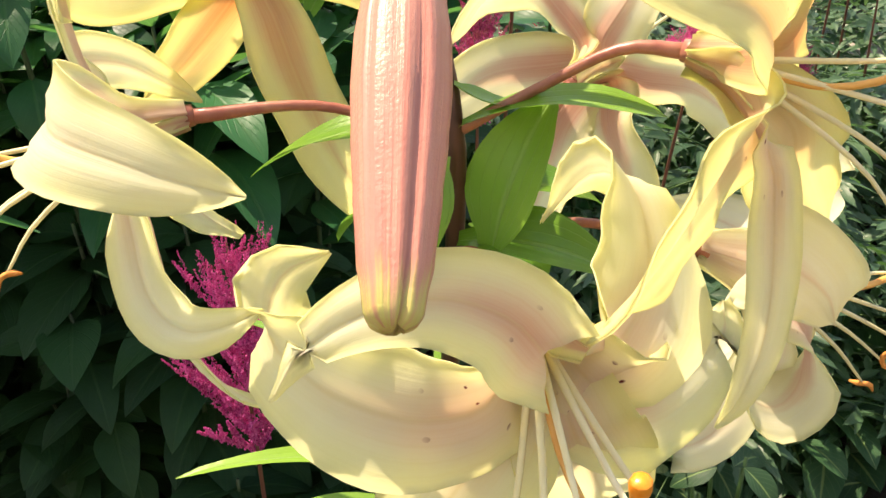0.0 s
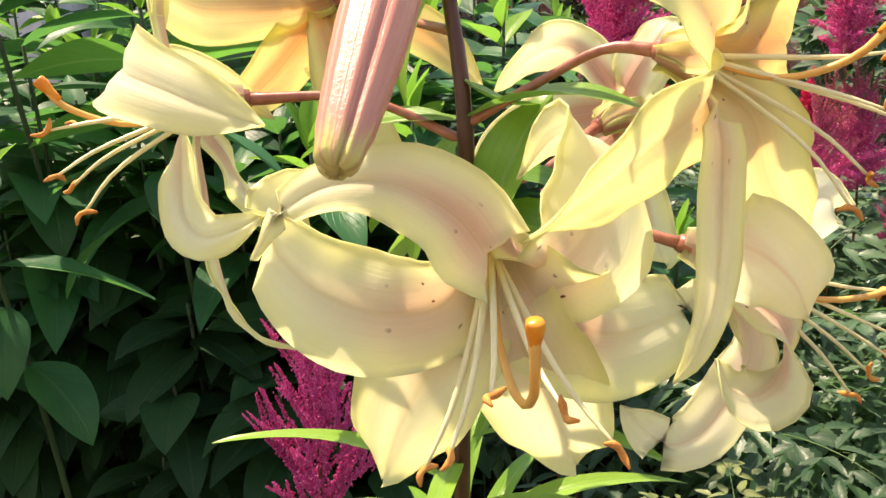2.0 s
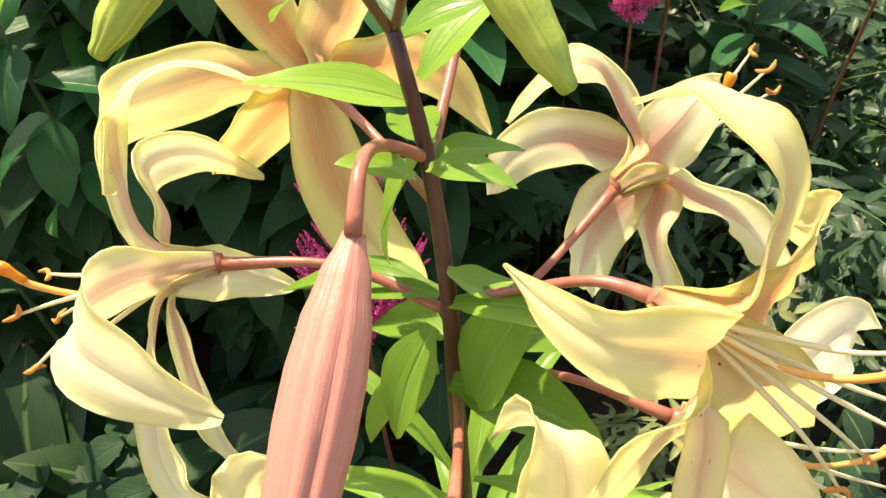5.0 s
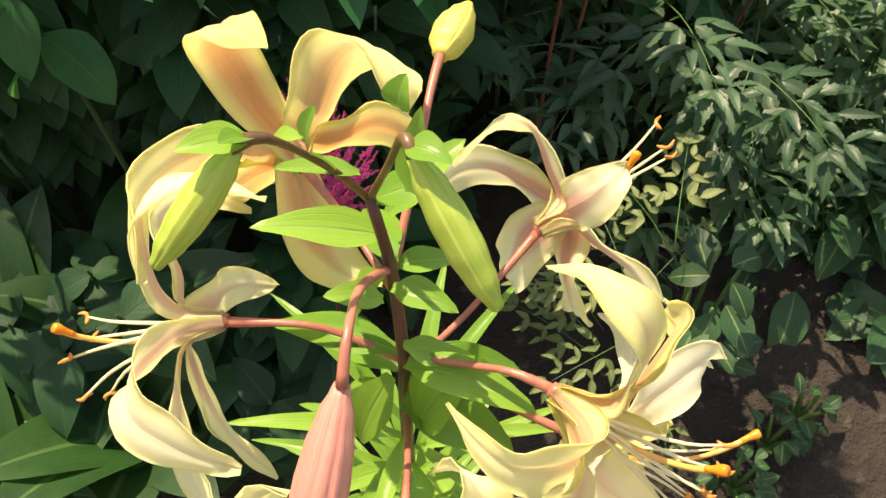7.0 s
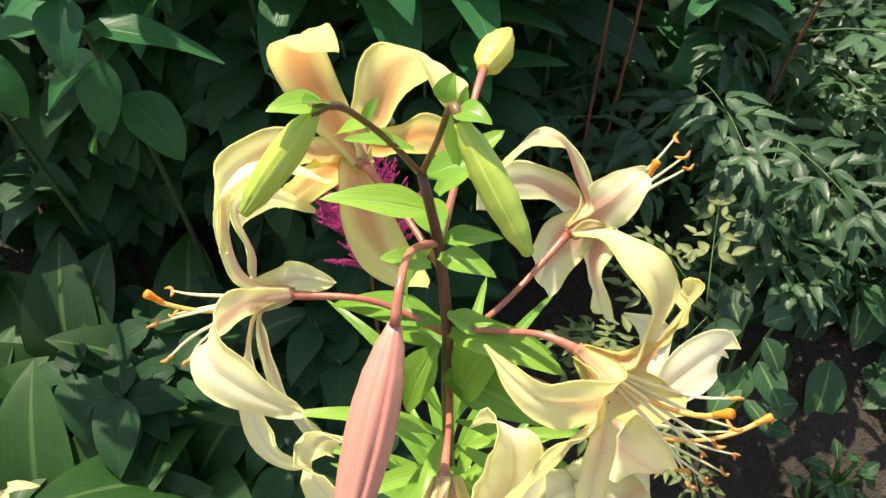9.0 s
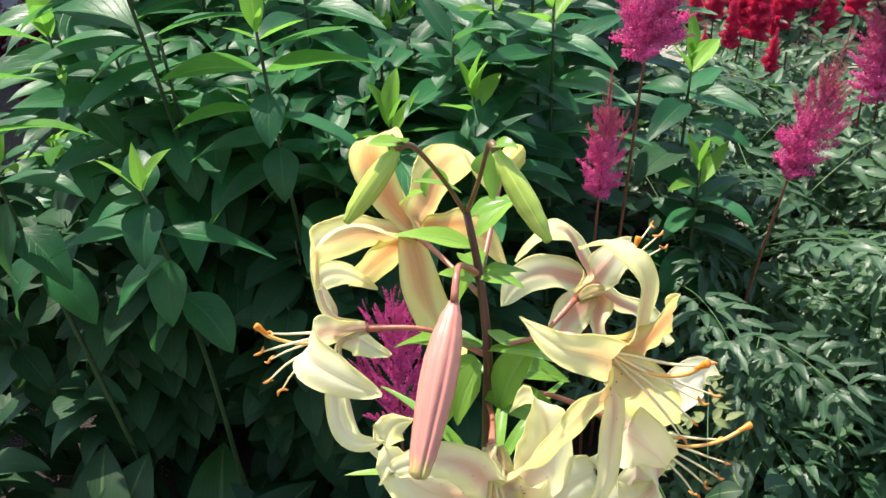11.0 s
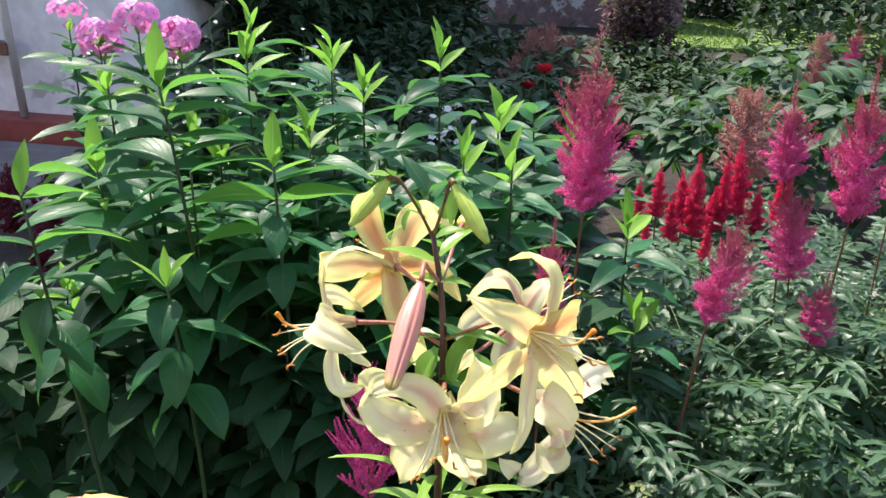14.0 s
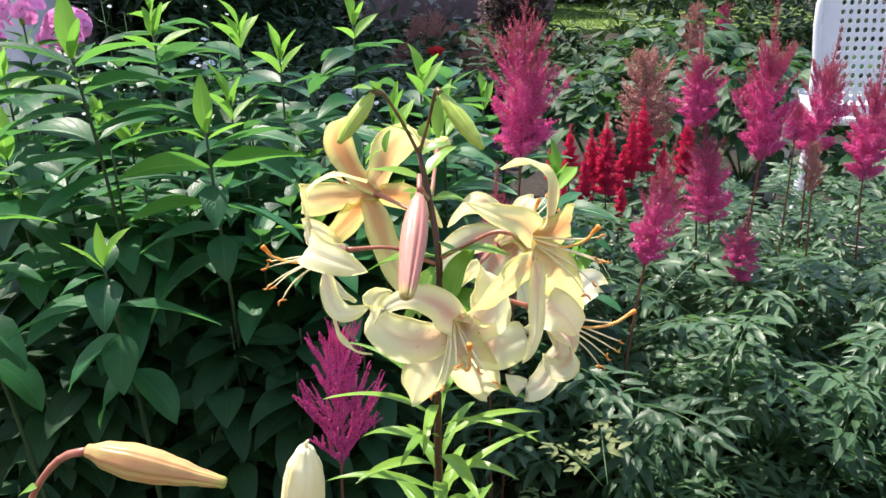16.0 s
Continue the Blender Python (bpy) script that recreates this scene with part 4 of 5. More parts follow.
# shoots that stand out, then the mass behind them
for i, (x, y, h, lx, ly, br, lo, sz) in enumerate([
    (-0.60, 1.20, 0.965, -0.01, 0.0, 0.1, 0.35, 1.1), (-0.275, 1.38, 0.955, 0.0, 0.0, 0.1, 0.35, 1.0), (-0.13, 1.25, 0.865, 0.0, 0.0, 0.2, 0.35, 1.0),
    (-0.16, 1.08, 0.825, 0.0, 0.0, 0.2, 0.40, 1.0), (-0.43, 1.05, 0.865, 0.0, 0.0, 0.2, 0.40, 1.1), (-0.52, 1.42, 0.93, 0.0, 0.0, 0.2, 0.35, 1.0), (-0.07, 1.05, 0.83, 0.0, 0.0, 0.2, 0.40, 1.0),
    (-0.385, 1.22, 0.915, 0.0, 0.0, 0.2, 0.40, 1.0), (0.125, 1.27, 0.66, 0.0, 0.0, 0.2, 0.30, 1.0), (-0.86, 1.15, 0.90, -0.02, 0.0, 0.2, 0.35, 1.3),
    (-0.26, 0.90, 0.72, 0.0, -0.02, 0.8, 0.30, 1.0), (-0.16, 0.94, 0.74, 0.0, 0.0, 0.5, 0.35, 1.0), (-0.68, 1.42, 0.99, -0.02, 0.0, 0.1, 0.35, 1.0), (0.155, 1.17, 0.515, 0.0, 0.0, 0.2, 0.25, 0.8)]):
    phlox((x, y, 0.0), h, (lx, ly), 100 + i, br, low=lo, size=sz, start=1.0)


def shoot(stem, plan, seed, grow=1.0, lift=0.0):
    """A phlox shoot whose leaves are set one by one: drop below the tip, heading, rise, roll, size and kind."""
    rng = random.Random(seed)
    ob = thing("phlox_plant", stem[0], "leafy green phlox shoot with bright young top leaves", "phlox", "phlox in the bed")
    line = [Vector(p) - Vector(stem[0]) for p in stem]
    part("stem", tube("stem", line, [0.0042, 0.0036, 0.0030, 0.0020], M["phlox_stem"], 16, 6), ob)
    fine = curve_points(line, 160)
    kinds = {"y": YOUNG, "p": PHLOX, "l": FRESH_LIT, "f": FRONT}
    for drop, a, el, roll, size, kind in plan:
        p = min(fine, key=lambda q: abs(fine[-1].z - drop - q.z))
        part("leaf", rng.choice(kinds[kind]), ob, at(p, turn(0, 0, a) @ turn(el + lift, roll, 0), size * grow))


shoot([(-0.56, 0.90, 0.0), (-0.565, 0.88, 0.50), (-0.570, 0.845, 0.80), (-0.588, 0.838, 0.966)],
      [(0.0, 0.4, 1.40, 0.0, 1.05, "y"), (0.006, -2.2, 1.05, 0.0, 0.8, "y"), (0.012, 1.5, 0.35, 0.2, 0.96, "p"), (0.014, -1.4, 0.50, -0.4, 0.85, "l"), (0.034, -2.5, 0.25, 0.0, 0.95, "y"),
       (0.038, 1.7, 0.42, 0.2, 0.80, "p"), (0.055, -1.45, 0.48, -0.3, 0.90, "p"), (0.066, 1.6, 0.38, 0.2, 0.98, "p"), (0.080, 1.9, 0.15, 0.1, 0.92, "p"), (0.090, -1.2, 0.25, -0.2, 0.90, "p"),
       (0.115, -1.5, 0.40, -0.3, 0.75, "p"), (0.130, 1.45, 0.40, 0.0, 1.05, "p"), (0.150, 1.9, 0.05, 0.1, 0.95, "p")], 1, 1.18, 0.08)
shoot([(-0.57, 0.89, 0.0), (-0.568, 0.885, 0.40), (-0.566, 0.878, 0.62), (-0.566, 0.872, 0.82)],
      [(0.0, -1.5, 0.35, -0.2, 0.9, "p"), (0.015, 1.8, -0.15, 0.2, 1.0, "f"), (0.04, 2.3, -0.2, 0.0, 0.9, "p"), (0.05, -1.7, 0.1, 0.0, 0.9, "p"), (0.09, 1.5, 0.0, 0.2, 1.0, "p"), (0.10, -1.4, 0.0, 0.0, 1.0, "f"), (0.15, -2.6, -0.4, 0.0, 0.9, "f"), (0.16, 1.9, -0.2, 0.0, 1.0, "f")], 2, 1.1, 0.1)
shoot([(-0.38, 0.83, 0.0), (-0.381, 0.82, 0.45), (-0.382, 0.795, 0.72), (-0.384, 0.788, 0.868)],
      [(0.0, 0.3, 1.45, 0.0, 1.05, "y"), (0.002, -2.2, 1.20, 0.0, 0.55, "y"), (0.010, -1.4, 0.50, -0.5, 0.75, "y"), (0.012, 1.8, 0.55, 0.3, 0.55, "y"), (0.026, -1.3, 0.35, -0.3, 0.85, "p"), (0.050, 1.62, 0.26, 0.9, 0.98, "l"),
       (0.050, -1.50, 0.42, -0.9, 0.98, "l"), (0.080, -2.85, -0.30, 0.0, 0.72, "f"), (0.082, 0.2, 0.2, 0.0, 0.9, "p"), (0.110, 1.60, 0.20, 0.6, 1.0, "l"), (0.112, -1.6, 0.0, -0.2, 1.0, "p"),
       (0.150, 1.65, 0.10, 0.1, 0.95, "p"), (0.155, -2.8, -0.50, 0.0, 0.72, "f"), (0.19, 1.9, -0.2, 0.1, 1.15, "p"), (0.195, -1.3, -0.1, -0.1, 1.0, "p")], 3)
shoot([(-0.73, 0.92, 0.0), (-0.735, 0.91, 0.40), (-0.738, 0.892, 0.66), (-0.747, 0.887, 0.808)],
      [(0.0, 0.5, 1.40, 0.0, 1.15, "y"), (0.010, -2.6, 1.20, 0.0, 1.05, "y"), (0.020, 1.55, 0.32, 0.7, 1.05, "l"), (0.024, -1.4, 0.45, -0.1, 0.95, "p"), (0.036, 2.8, 0.1, 0.0, 0.6, "y"), (0.055, -2.5, 0.0, 0.0, 0.6, "y"),
       (0.060, 1.75, 0.05, 0.3, 1.15, "p"), (0.066, -1.5, 0.1, -0.2, 0.9, "p"), (0.10, 2.2, -0.1, 0.0, 1.0, "p"), (0.105, -1.9, -0.1, 0.0, 1.0, "f"), (0.16, 1.6, -0.2, 0.0, 1.0, "f"), (0.17, -2.7, -0.3, 0.0, 1.0, "f")], 4)
shoot([(-0.49, 0.70, 0.0), (-0.493, 0.69, 0.40), (-0.498, 0.668, 0.62), (-0.503, 0.661, 0.716)],
      [(0.0, 0.4, 1.48, 0.0, 0.75, "y"), (0.002, -1.1, 1.15, 0.0, 0.85, "y"), (0.006, 1.6, 0.62, 0.5, 0.92, "y"), (0.010, 0.5, 0.95, 0.0, 0.72, "f"), (0.014, 2.1, 0.12, 0.2, 0.62, "f"), (0.020, -2.9, -0.25, 0.0, 0.80, "f"),
       (0.060, 1.75, 0.10, 0.2, 1.12, "p"), (0.062, -1.4, 0.0, -0.2, 1.05, "p"), (0.105, -2.9, -0.65, 0.0, 0.85, "f"), (0.11, 1.9, -0.35, 0.0, 1.10, "f"), (0.17, -1.8, -0.4, 0.0, 1.0, "f"), (0.175, 2.0, -0.5, 0.0, 1.0, "f")], 5)
shoot([(-0.65, 0.70, 0.0), (-0.688, 0.685, 0.44), (-0.711, 0.680, 0.606), (-0.737, 0.680, 0.826)],
      [(0.0, 0.3, 1.1, 0.0, 1.1, "y"), (0.006, -1.5, 0.42, -0.7, 0.85, "l"), (0.010, 1.6, 0.3, 0.4, 0.7, "y"), (0.075, -1.5, 0.50, -0.5, 1.10, "l"), (0.078, -0.8, 0.6, 0.0, 0.75, "f"), (0.080, 1.6, 0.2, 0.3, 0.8, "p"), (0.110, 2.5, -0.25, 0.0, 0.85, "f"),
       (0.135, -1.5, 0.40, -0.1, 0.85, "p"), (0.150, 1.7, 0.1, 0.1, 0.6, "p"), (0.165, 2.8, -0.85, 0.0, 1.15, "f"), (0.20, -2.0, -0.25, 0.0, 1.05, "f"), (0.25, 2.4, -0.6, 0.0, 1.0, "f"), (0.27, -1.7, -0.4, 0.0, 1.0, "f")], 6)

# a close second rank that shades the front of the bed
rng = random.Random(29)
for i in range(15):
    x = -0.66 + 0.033 * i + rng.uniform(-0.025, 0.025)
    phlox((x, rng.uniform(0.84, 1.06), 0.0), rng.uniform(0.68, 0.80), (rng.uniform(-0.03, 0.03), 0.0), 460 + i, 0.5, None, low=0.40, gap=0.040, size=1.1)
# broad-leaved lower shoots that fill the front of the bed
rng = random.Random(23)
for i in range(26):
    x = -0.96 + 0.030 * i + rng.uniform(-0.02, 0.02)
    phlox((x, rng.uniform(0.76, 0.95), 0.0), rng.uniform(0.42, 0.56), (rng.uniform(-0.03, 0.03), -0.02), 420 + i, 0.9, False, low=0.16, gap=0.034)
rng = random.Random(11)
for i in range(34):
    x = rng.uniform(-0.98, 0.02)
    y = rng.uniform(1.12, 1.75)
    phlox((x, y, 0.0), rng.uniform(0.60, 0.82), (rng.uniform(-0.04, 0.04), 0.0), 200 + i, 0.3, True if rng.random() < 0.35 else None, low=0.24, gap=0.052, size=1.1)
for i in range(20):
    phlox((rng.uniform(-1.7, -0.98), rng.uniform(0.95, 1.7), 0.0), rng.uniform(0.24, 0.44), (rng.uniform(-0.04, 0.04), 0.0), 270 + i, 0.4, True if rng.random() < 0.4 else None, low=0.10)
for i in range(12):
    phlox((rng.uniform(-0.75, -0.10), rng.uniform(0.98, 1.12), 0.0), rng.uniform(0.70, 0.78), (rng.uniform(-0.03, 0.03), 0.0), 330 + i, 0.7, None, low=0.36, gap=0.042)

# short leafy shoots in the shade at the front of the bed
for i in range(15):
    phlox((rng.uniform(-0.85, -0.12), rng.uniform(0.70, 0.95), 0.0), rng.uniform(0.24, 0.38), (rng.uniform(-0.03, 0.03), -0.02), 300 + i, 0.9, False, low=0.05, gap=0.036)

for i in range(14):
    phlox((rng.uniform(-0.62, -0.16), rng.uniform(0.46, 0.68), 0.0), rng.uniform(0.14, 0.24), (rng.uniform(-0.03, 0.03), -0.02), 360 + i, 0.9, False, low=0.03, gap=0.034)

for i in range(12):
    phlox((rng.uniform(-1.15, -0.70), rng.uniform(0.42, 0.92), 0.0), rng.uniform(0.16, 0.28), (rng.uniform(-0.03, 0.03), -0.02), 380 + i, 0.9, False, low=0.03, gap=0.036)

# ---- astilbes ----
def plume_mesh(name, mat, height, width, florets, seed, spike=0.6, size=0.0030, branches=26, shape="cone"):
    """A panicle of side branches set all round with tiny florets: an open cone, a feather of rising spikes or a tiered spire."""
    rng = random.Random(seed)
    verts, faces, uvs = [], [], []

    def floret(p, s, age):
        b = len(verts)
        q = Euler((rng.uniform(0, 6.28), rng.uniform(0, 6.28), rng.uniform(0, 6.28))).to_matrix()
        for v in ((1, 0, -0.3), (-0.5, 0.87, -0.3), (-0.5, -0.87, -0.3), (0, 0, 0.9)):
            verts.append(p + q @ Vector(v) * s)
            uvs.append((0.5, age))
        faces.extend([(b, b + 1, b + 3), (b + 1, b + 2, b + 3), (b + 2, b, b + 3), (b, b + 2, b + 1)])

    feather, spire = shape == "feather", shape == "spire"
    arms = [((0, 0, 0), (0, 0, height), 1.0)]
    # short twigs along the bare upper spike
    for i in range(22 if feather else 0):
        z = height * (0.56 + 0.42 * i / 21)
        L = width * 0.15 * (1.2 - i / 21) * rng.uniform(0.5, 1.3)
        a = i * 2.4
        arms.append(((0, 0, z), Vector((math.cos(a) * L, math.sin(a) * L, z + L * rng.uniform(1.2, 2.2))), 0.4))
    for i in range(branches):
        f = (i + rng.random()) / branches
        if feather:
            # rising side branches, every fifth a long free spike
            z = height * 0.60 * f
            free = i % 5 == 0 and f > 0.2
            L = width * 0.5 * (0.88 + 0.85 * f - 1.40 * f * f) * (rng.uniform(0.95, 1.12) if free else rng.uniform(0.65, 1.0))
            rise = rng.uniform(0.25, 0.7) + 1.1 * f + (0.25 if free else 0.0)
        elif spire:
            # whorls of blunt side branches that hang a little
            f = (i // 4) / (branches // 4)
            z = height * (0.04 + 0.80 * f)
            L = width * 0.5 * (1.0 - f) ** 0.9 * rng.uniform(0.7, 1.2) + 0.004
            rise = rng.uniform(0.0, 0.4) + 0.4 * f
        else:
            z = height * 0.86 * f
            L = width * 0.5 * (1 - f) ** spike * rng.uniform(0.55, 1.2) * (0.6 + 0.4 * min(1.0, f * 5)) + 0.006
            rise = rng.uniform(0.3, 0.8) + 0.9 * f
        a = i * 2.4 + rng.uniform(-0.4, 0.4)
        e = Vector((math.cos(a) * L, math.sin(a) * L, z + L * rise))
        arms.append(((0, 0, z), e, 0.55))
        for j in range(7 if feather else 1 if spire else 4):
            g = rng.uniform(0.15, 0.85)
            o = Vector((0, 0, z)).lerp(e, g)
            a2 = a + rng.choice((-1, 1)) * rng.uniform(0.5, 1.2)
            l2 = L * (1 - g) * (0.40 if feather or spire else 0.8) + 0.004
            arms.append((o, o + Vector((math.cos(a2) * l2, math.sin(a2) * l2, l2 * (rise + 0.4))), 0.4))
    total = sum((Vector(b) - Vector(a)).length for a, b, _ in arms[1:]) + height * 0.5
    for a, b, thick in arms:
        a, b = Vector(a), Vector(b)
        L = (b - a).length * (0.5 if thick == 1.0 else 1.0)
        n = int(florets * L / total * (1.25 - 0.6 * min(1.0, a.z / height)))
        for _ in range(n):
            t = rng.random() ** (1.25 if feather else 1.0)
            if thick == 1.0:
                t = 0.5 + 0.5 * t
            low = a.z < height * 0.40
            r = size * ((4.2 - 3.5 * t) if feather and low else (1.7 - 1.3 * t) if feather else (3.0 - 0.9 * t) if spire else (2.2 - 1.7 * t))
            d = Vector((rng.gauss(0, 1), rng.gauss(0, 1), rng.gauss(0, 1))).normalized() * r * rng.uniform(0.3, 1.2)
            q = a.lerp(b, t) + d
            up = min(1.0, max(0.0, q.z / height))
            age = 0.70 * up + 0.30 * t if feather else up
            floret(q, size * rng.uniform(0.5, 1.0) * (1.1 - 0.45 * t) * (1.15 - 0.45 * up), age)
    return mesh(name, verts, faces, mat, smooth=False, uvs=uvs)


# floret counts and sizes by kind
PLUMES = {
    "big": plume_mesh("plume", M["plume_pink"], 0.250, 0.125, 34000, 1, 0.95, 0.0015, 64, "feather"),
    "pink": plume_mesh("plume", M["plume_pink"], 0.22, 0.110, 21000, 2, 0.92, 0.0017, 48, "feather"),
    "pink2": plume_mesh("plume", M["plume_pink"], 0.22, 0.095, 18000, 3, 0.92, 0.0017, 44, "feather"),
    "magenta": plume_mesh("plume", M["plume_magenta"], 0.22, 0.19, 24000, 4, 0.7, 0.0022, 42),
    "red": plume_mesh("plume", M["plume_red"], 0.17, 0.066, 9500, 5, 0.9, 0.0025, 40, "spire"),
    "burgundy": plume_mesh("plume", M["plume_burgundy"], 0.20, 0.11, 3500, 15, 0.6, 0.0045, 26),
    "faded": plume_mesh("plume", M["plume_faded"], 0.22, 0.15, 8500, 6, 0.5, 0.0034, 34),
}
LABELS = {"big": "tall feathery pink astilbe plume", "pink": "feathery pink astilbe plume", "pink2": "slim pink astilbe plume", "magenta": "deep magenta astilbe plume",
          "red": "crimson red astilbe spire", "burgundy": "dark burgundy astilbe plume", "faded": "faded brownish pink astilbe plume"}


def astilbe(kind, foot, low, top, scale_x=1.0, seed=0):
    """One flowering astilbe stalk: the plume from low to top, its dark stalk down to the soil."""
    foot, low, top = Vector(foot), Vector(low), Vector(top)
    ob = thing("astilbe_stalk", foot, LABELS[kind] + " on a dark stalk", "astilbe", "astilbes in the bed")
    me = PLUMES[kind]
    L0 = max(v.co.z for v in me.vertices)
    axis = top - low
    m = at(low - foot, axis.to_track_quat("Z", "Y").to_matrix().to_4x4() @ turn(0, 0, seed * 1.7)) @ Matrix.Diagonal((scale_x, scale_x, axis.length / L0, 1))
    mid = (low - foot) * 0.5 + Vector((0.012 * math.sin(seed), 0.01 * math.cos(seed), 0))
    part("stalk", tube("stalk", [(0, 0, 0), mid, low - foot, (low - foot).lerp(top - foot, 0.55), (low - foot).lerp(top - foot, 0.96)], [0.003, 0.0026, 0.0022, 0.0014, 0.0006], M["red_stem"], 14, 6), ob)
    part("plume", me, ob, m)
    return ob


for i, (kind, foot, low, top, sx) in enumerate([
    ("big", (0.02, 1.02, 0), (0.058, 0.97, 0.778), (0.066, 0.97, 1.070), 1.22),
    ("faded", (0.45, 2.4, 0), (0.437, 2.4, 0.42), (0.415, 2.4, 0.73), 1.6),
    ("pink2", (0.45, 1.56, 0), (0.43, 1.53, 0.69), (0.425, 1.53, 0.905), 1.35),
    ("pink2", (0.48, 1.52, 0), (0.465, 1.50, 0.485), (0.435, 1.50, 0.74), 1.35),
    ("pink", (0.24, 1.14, 0), (0.278, 1.10, 0.545), (0.322, 1.10, 0.785), 0.95),
    ("pink", (0.56, 1.56, 0), (0.568, 1.53, 0.615), (0.572, 1.53, 0.96), 1.4),
    ("pink2", (0.51, 1.42, 0), (0.508, 1.40, 0.39), (0.524, 1.40, 0.555), 1.1),
    ("pink", (0.74, 1.78, 0), (0.735, 1.75, 0.56), (0.775, 1.75, 0.87), 1.35),
    ("pink", (0.82, 1.62, 0), (0.805, 1.58, 0.555), (0.815, 1.58, 0.85), 1.3),
    ("faded", (0.68, 1.52, 0), (0.674, 1.50, 0.55), (0.663, 1.50, 0.67), 0.45),
    ("pink2", (0.69, 1.74, 0), (0.684, 1.70, 0.615), (0.677, 1.70, 0.735), 0.75),
    ("magenta", (-0.17, 0.60, 0), (-0.172, 0.56, 0.478), (-0.166, 0.56, 0.688), 0.66),
    ("pink2", (0.01, 0.95, 0), (0.015, 0.92, 0.60), (0.022, 0.92, 0.79), 0.75),
    ("red", (0.18, 2.0, 0), (0.18, 2.0, 0.43), (0.183, 2.0, 0.585), 0.9),
    ("red", (0.28, 2.0, 0), (0.281, 2.0, 0.385), (0.279, 2.0, 0.615), 1.2),
    ("red", (0.40, 2.2, 0), (0.401, 2.2, 0.39), (0.397, 2.2, 0.615), 1.3),
    ("red", (0.52, 2.2, 0), (0.522, 2.2, 0.38), (0.527, 2.2, 0.56), 1.1),
    ("red", (0.13, 1.95, 0), (0.132, 1.95, 0.44), (0.133, 1.95, 0.55), 0.7),
    ("red", (0.25, 2.05, 0), (0.253, 2.05, 0.40), (0.24, 2.05, 0.56), 1.0),
    ("red", (0.33, 2.1, 0), (0.33, 2.1, 0.36), (0.335, 2.1, 0.50), 1.0),
    ("red", (0.45, 2.15, 0), (0.45, 2.15, 0.34), (0.455, 2.15, 0.50), 1.0),
    ("red", (0.36, 2.1, 0), (0.362, 2.1, 0.40), (0.358, 2.1, 0.60), 0.9),
    ("red", (0.22, 1.95, 0), (0.222, 1.95, 0.38), (0.218, 1.95, 0.52), 0.8),
    ("red", (0.31, 1.9, 0), (0.312, 1.9, 0.32), (0.316, 1.9, 0.46), 0.8),
    ("red", (0.16, 1.8, 0), (0.162, 1.8, 0.36), (0.158, 1.8, 0.50), 0.7)]):
    astilbe(kind, foot, low, top, sx, i)


def compound(name, mat, seed, size=0.072, tiers=4, width=0.31):
    """A twice-divided toothed leaf on its stalk, along +y."""
    rng = random.Random(seed)
    leaflets = [blade("leaflet", size, size * width * rng.uniform(0.9, 1.15), mat, 0.34, 1.3, rng.uniform(0.3, 0.8), 0.1, 0.3, 0.02, teeth=1, n=15, seed=seed * 7 + i) for i in range(3)]
    stalk = tube("stalk", [(0, 0, 0), (0, 0.07, 0.015), (0, 0.14, 0.012), (0, 0.20, -0.008)], [0.0013, 0.0009, 0.0005], M["green_stem"], 8, 5)
    pieces = [(stalk, Matrix(), 1)]
    for i in range(tiers):
        y = 0.085 + 0.038 * i
        for s in (-1, 1):
            for j in range(3):
                a = s * (1.15 - 0.15 * i + (j - 1) * 0.75)
                off = Vector((s * (0.010 + 0.020 * (j == 1)), y, 0.013 - 0.004 * i))
                pieces.append((rng.choice(leaflets), at(off, turn(rng.uniform(-0.35, 0.15), rng.uniform(-0.35, 0.35), -a), rng.uniform(0.65, 1.0) * (1.0 - 0.12 * i)), 0))
    for j in range(3):
        pieces.append((rng.choice(leaflets), at((0, 0.19, -0.006), turn(-0.3, 0, (j - 1) * 0.8), 0.9), 0))
    me = merge(name, pieces, [mat, M["green_stem"]])
    for q in leaflets:
        bpy.data.meshes.remove(q)
    bpy.data.meshes.remove(stalk)
    return me


ALEAF = [compound("leaf", M["astilbe_leaf"], 300 + i) for i in range(5)]
SHADE_COVER = [blade("leaf", 0.105, w, M["shrub_leaf"], 0.40, 1.0, dr, 0.0, 0.25, 0.02, n=9, seed=90 + i) for i, (w, dr) in enumerate([(0.068, 0.6), (0.060, 0.9), (0.075, 0.4)])]
PLEAF = [compound("leaf", M["pale_leaf"], 320 + i, 0.044, 3, 0.40) for i in range(2)]


def clump(place, radius, height, count, seed, leaves=None, name="astilbe_clump", label="dense clump of dark green toothed astilbe leaves", category="astilbe", scale=(0.8, 1.25)):
    rng = random.Random(seed)
    ob = thing(name, place, label, category, "astilbe foliage")
    for i in range(count):
        a = rng.uniform(0, 6.28)
        r = radius * math.sqrt(rng.random())
        h = height * (0.35 + 0.65 * rng.random()) * (1 - 0.25 * (r / radius) ** 2)
        p = Vector((math.cos(a) * r, math.sin(a) * r, max(0.03, h - 0.03)))
        part("leaf", rng.choice(leaves or ALEAF), ob, at(p, turn(0, 0, a - math.pi / 2 + rng.uniform(-0.7, 0.7)) @ turn(rng.uniform(-0.15, 0.45), rng.uniform(-0.25, 0.25), 0), rng.uniform(*scale)))
    return ob


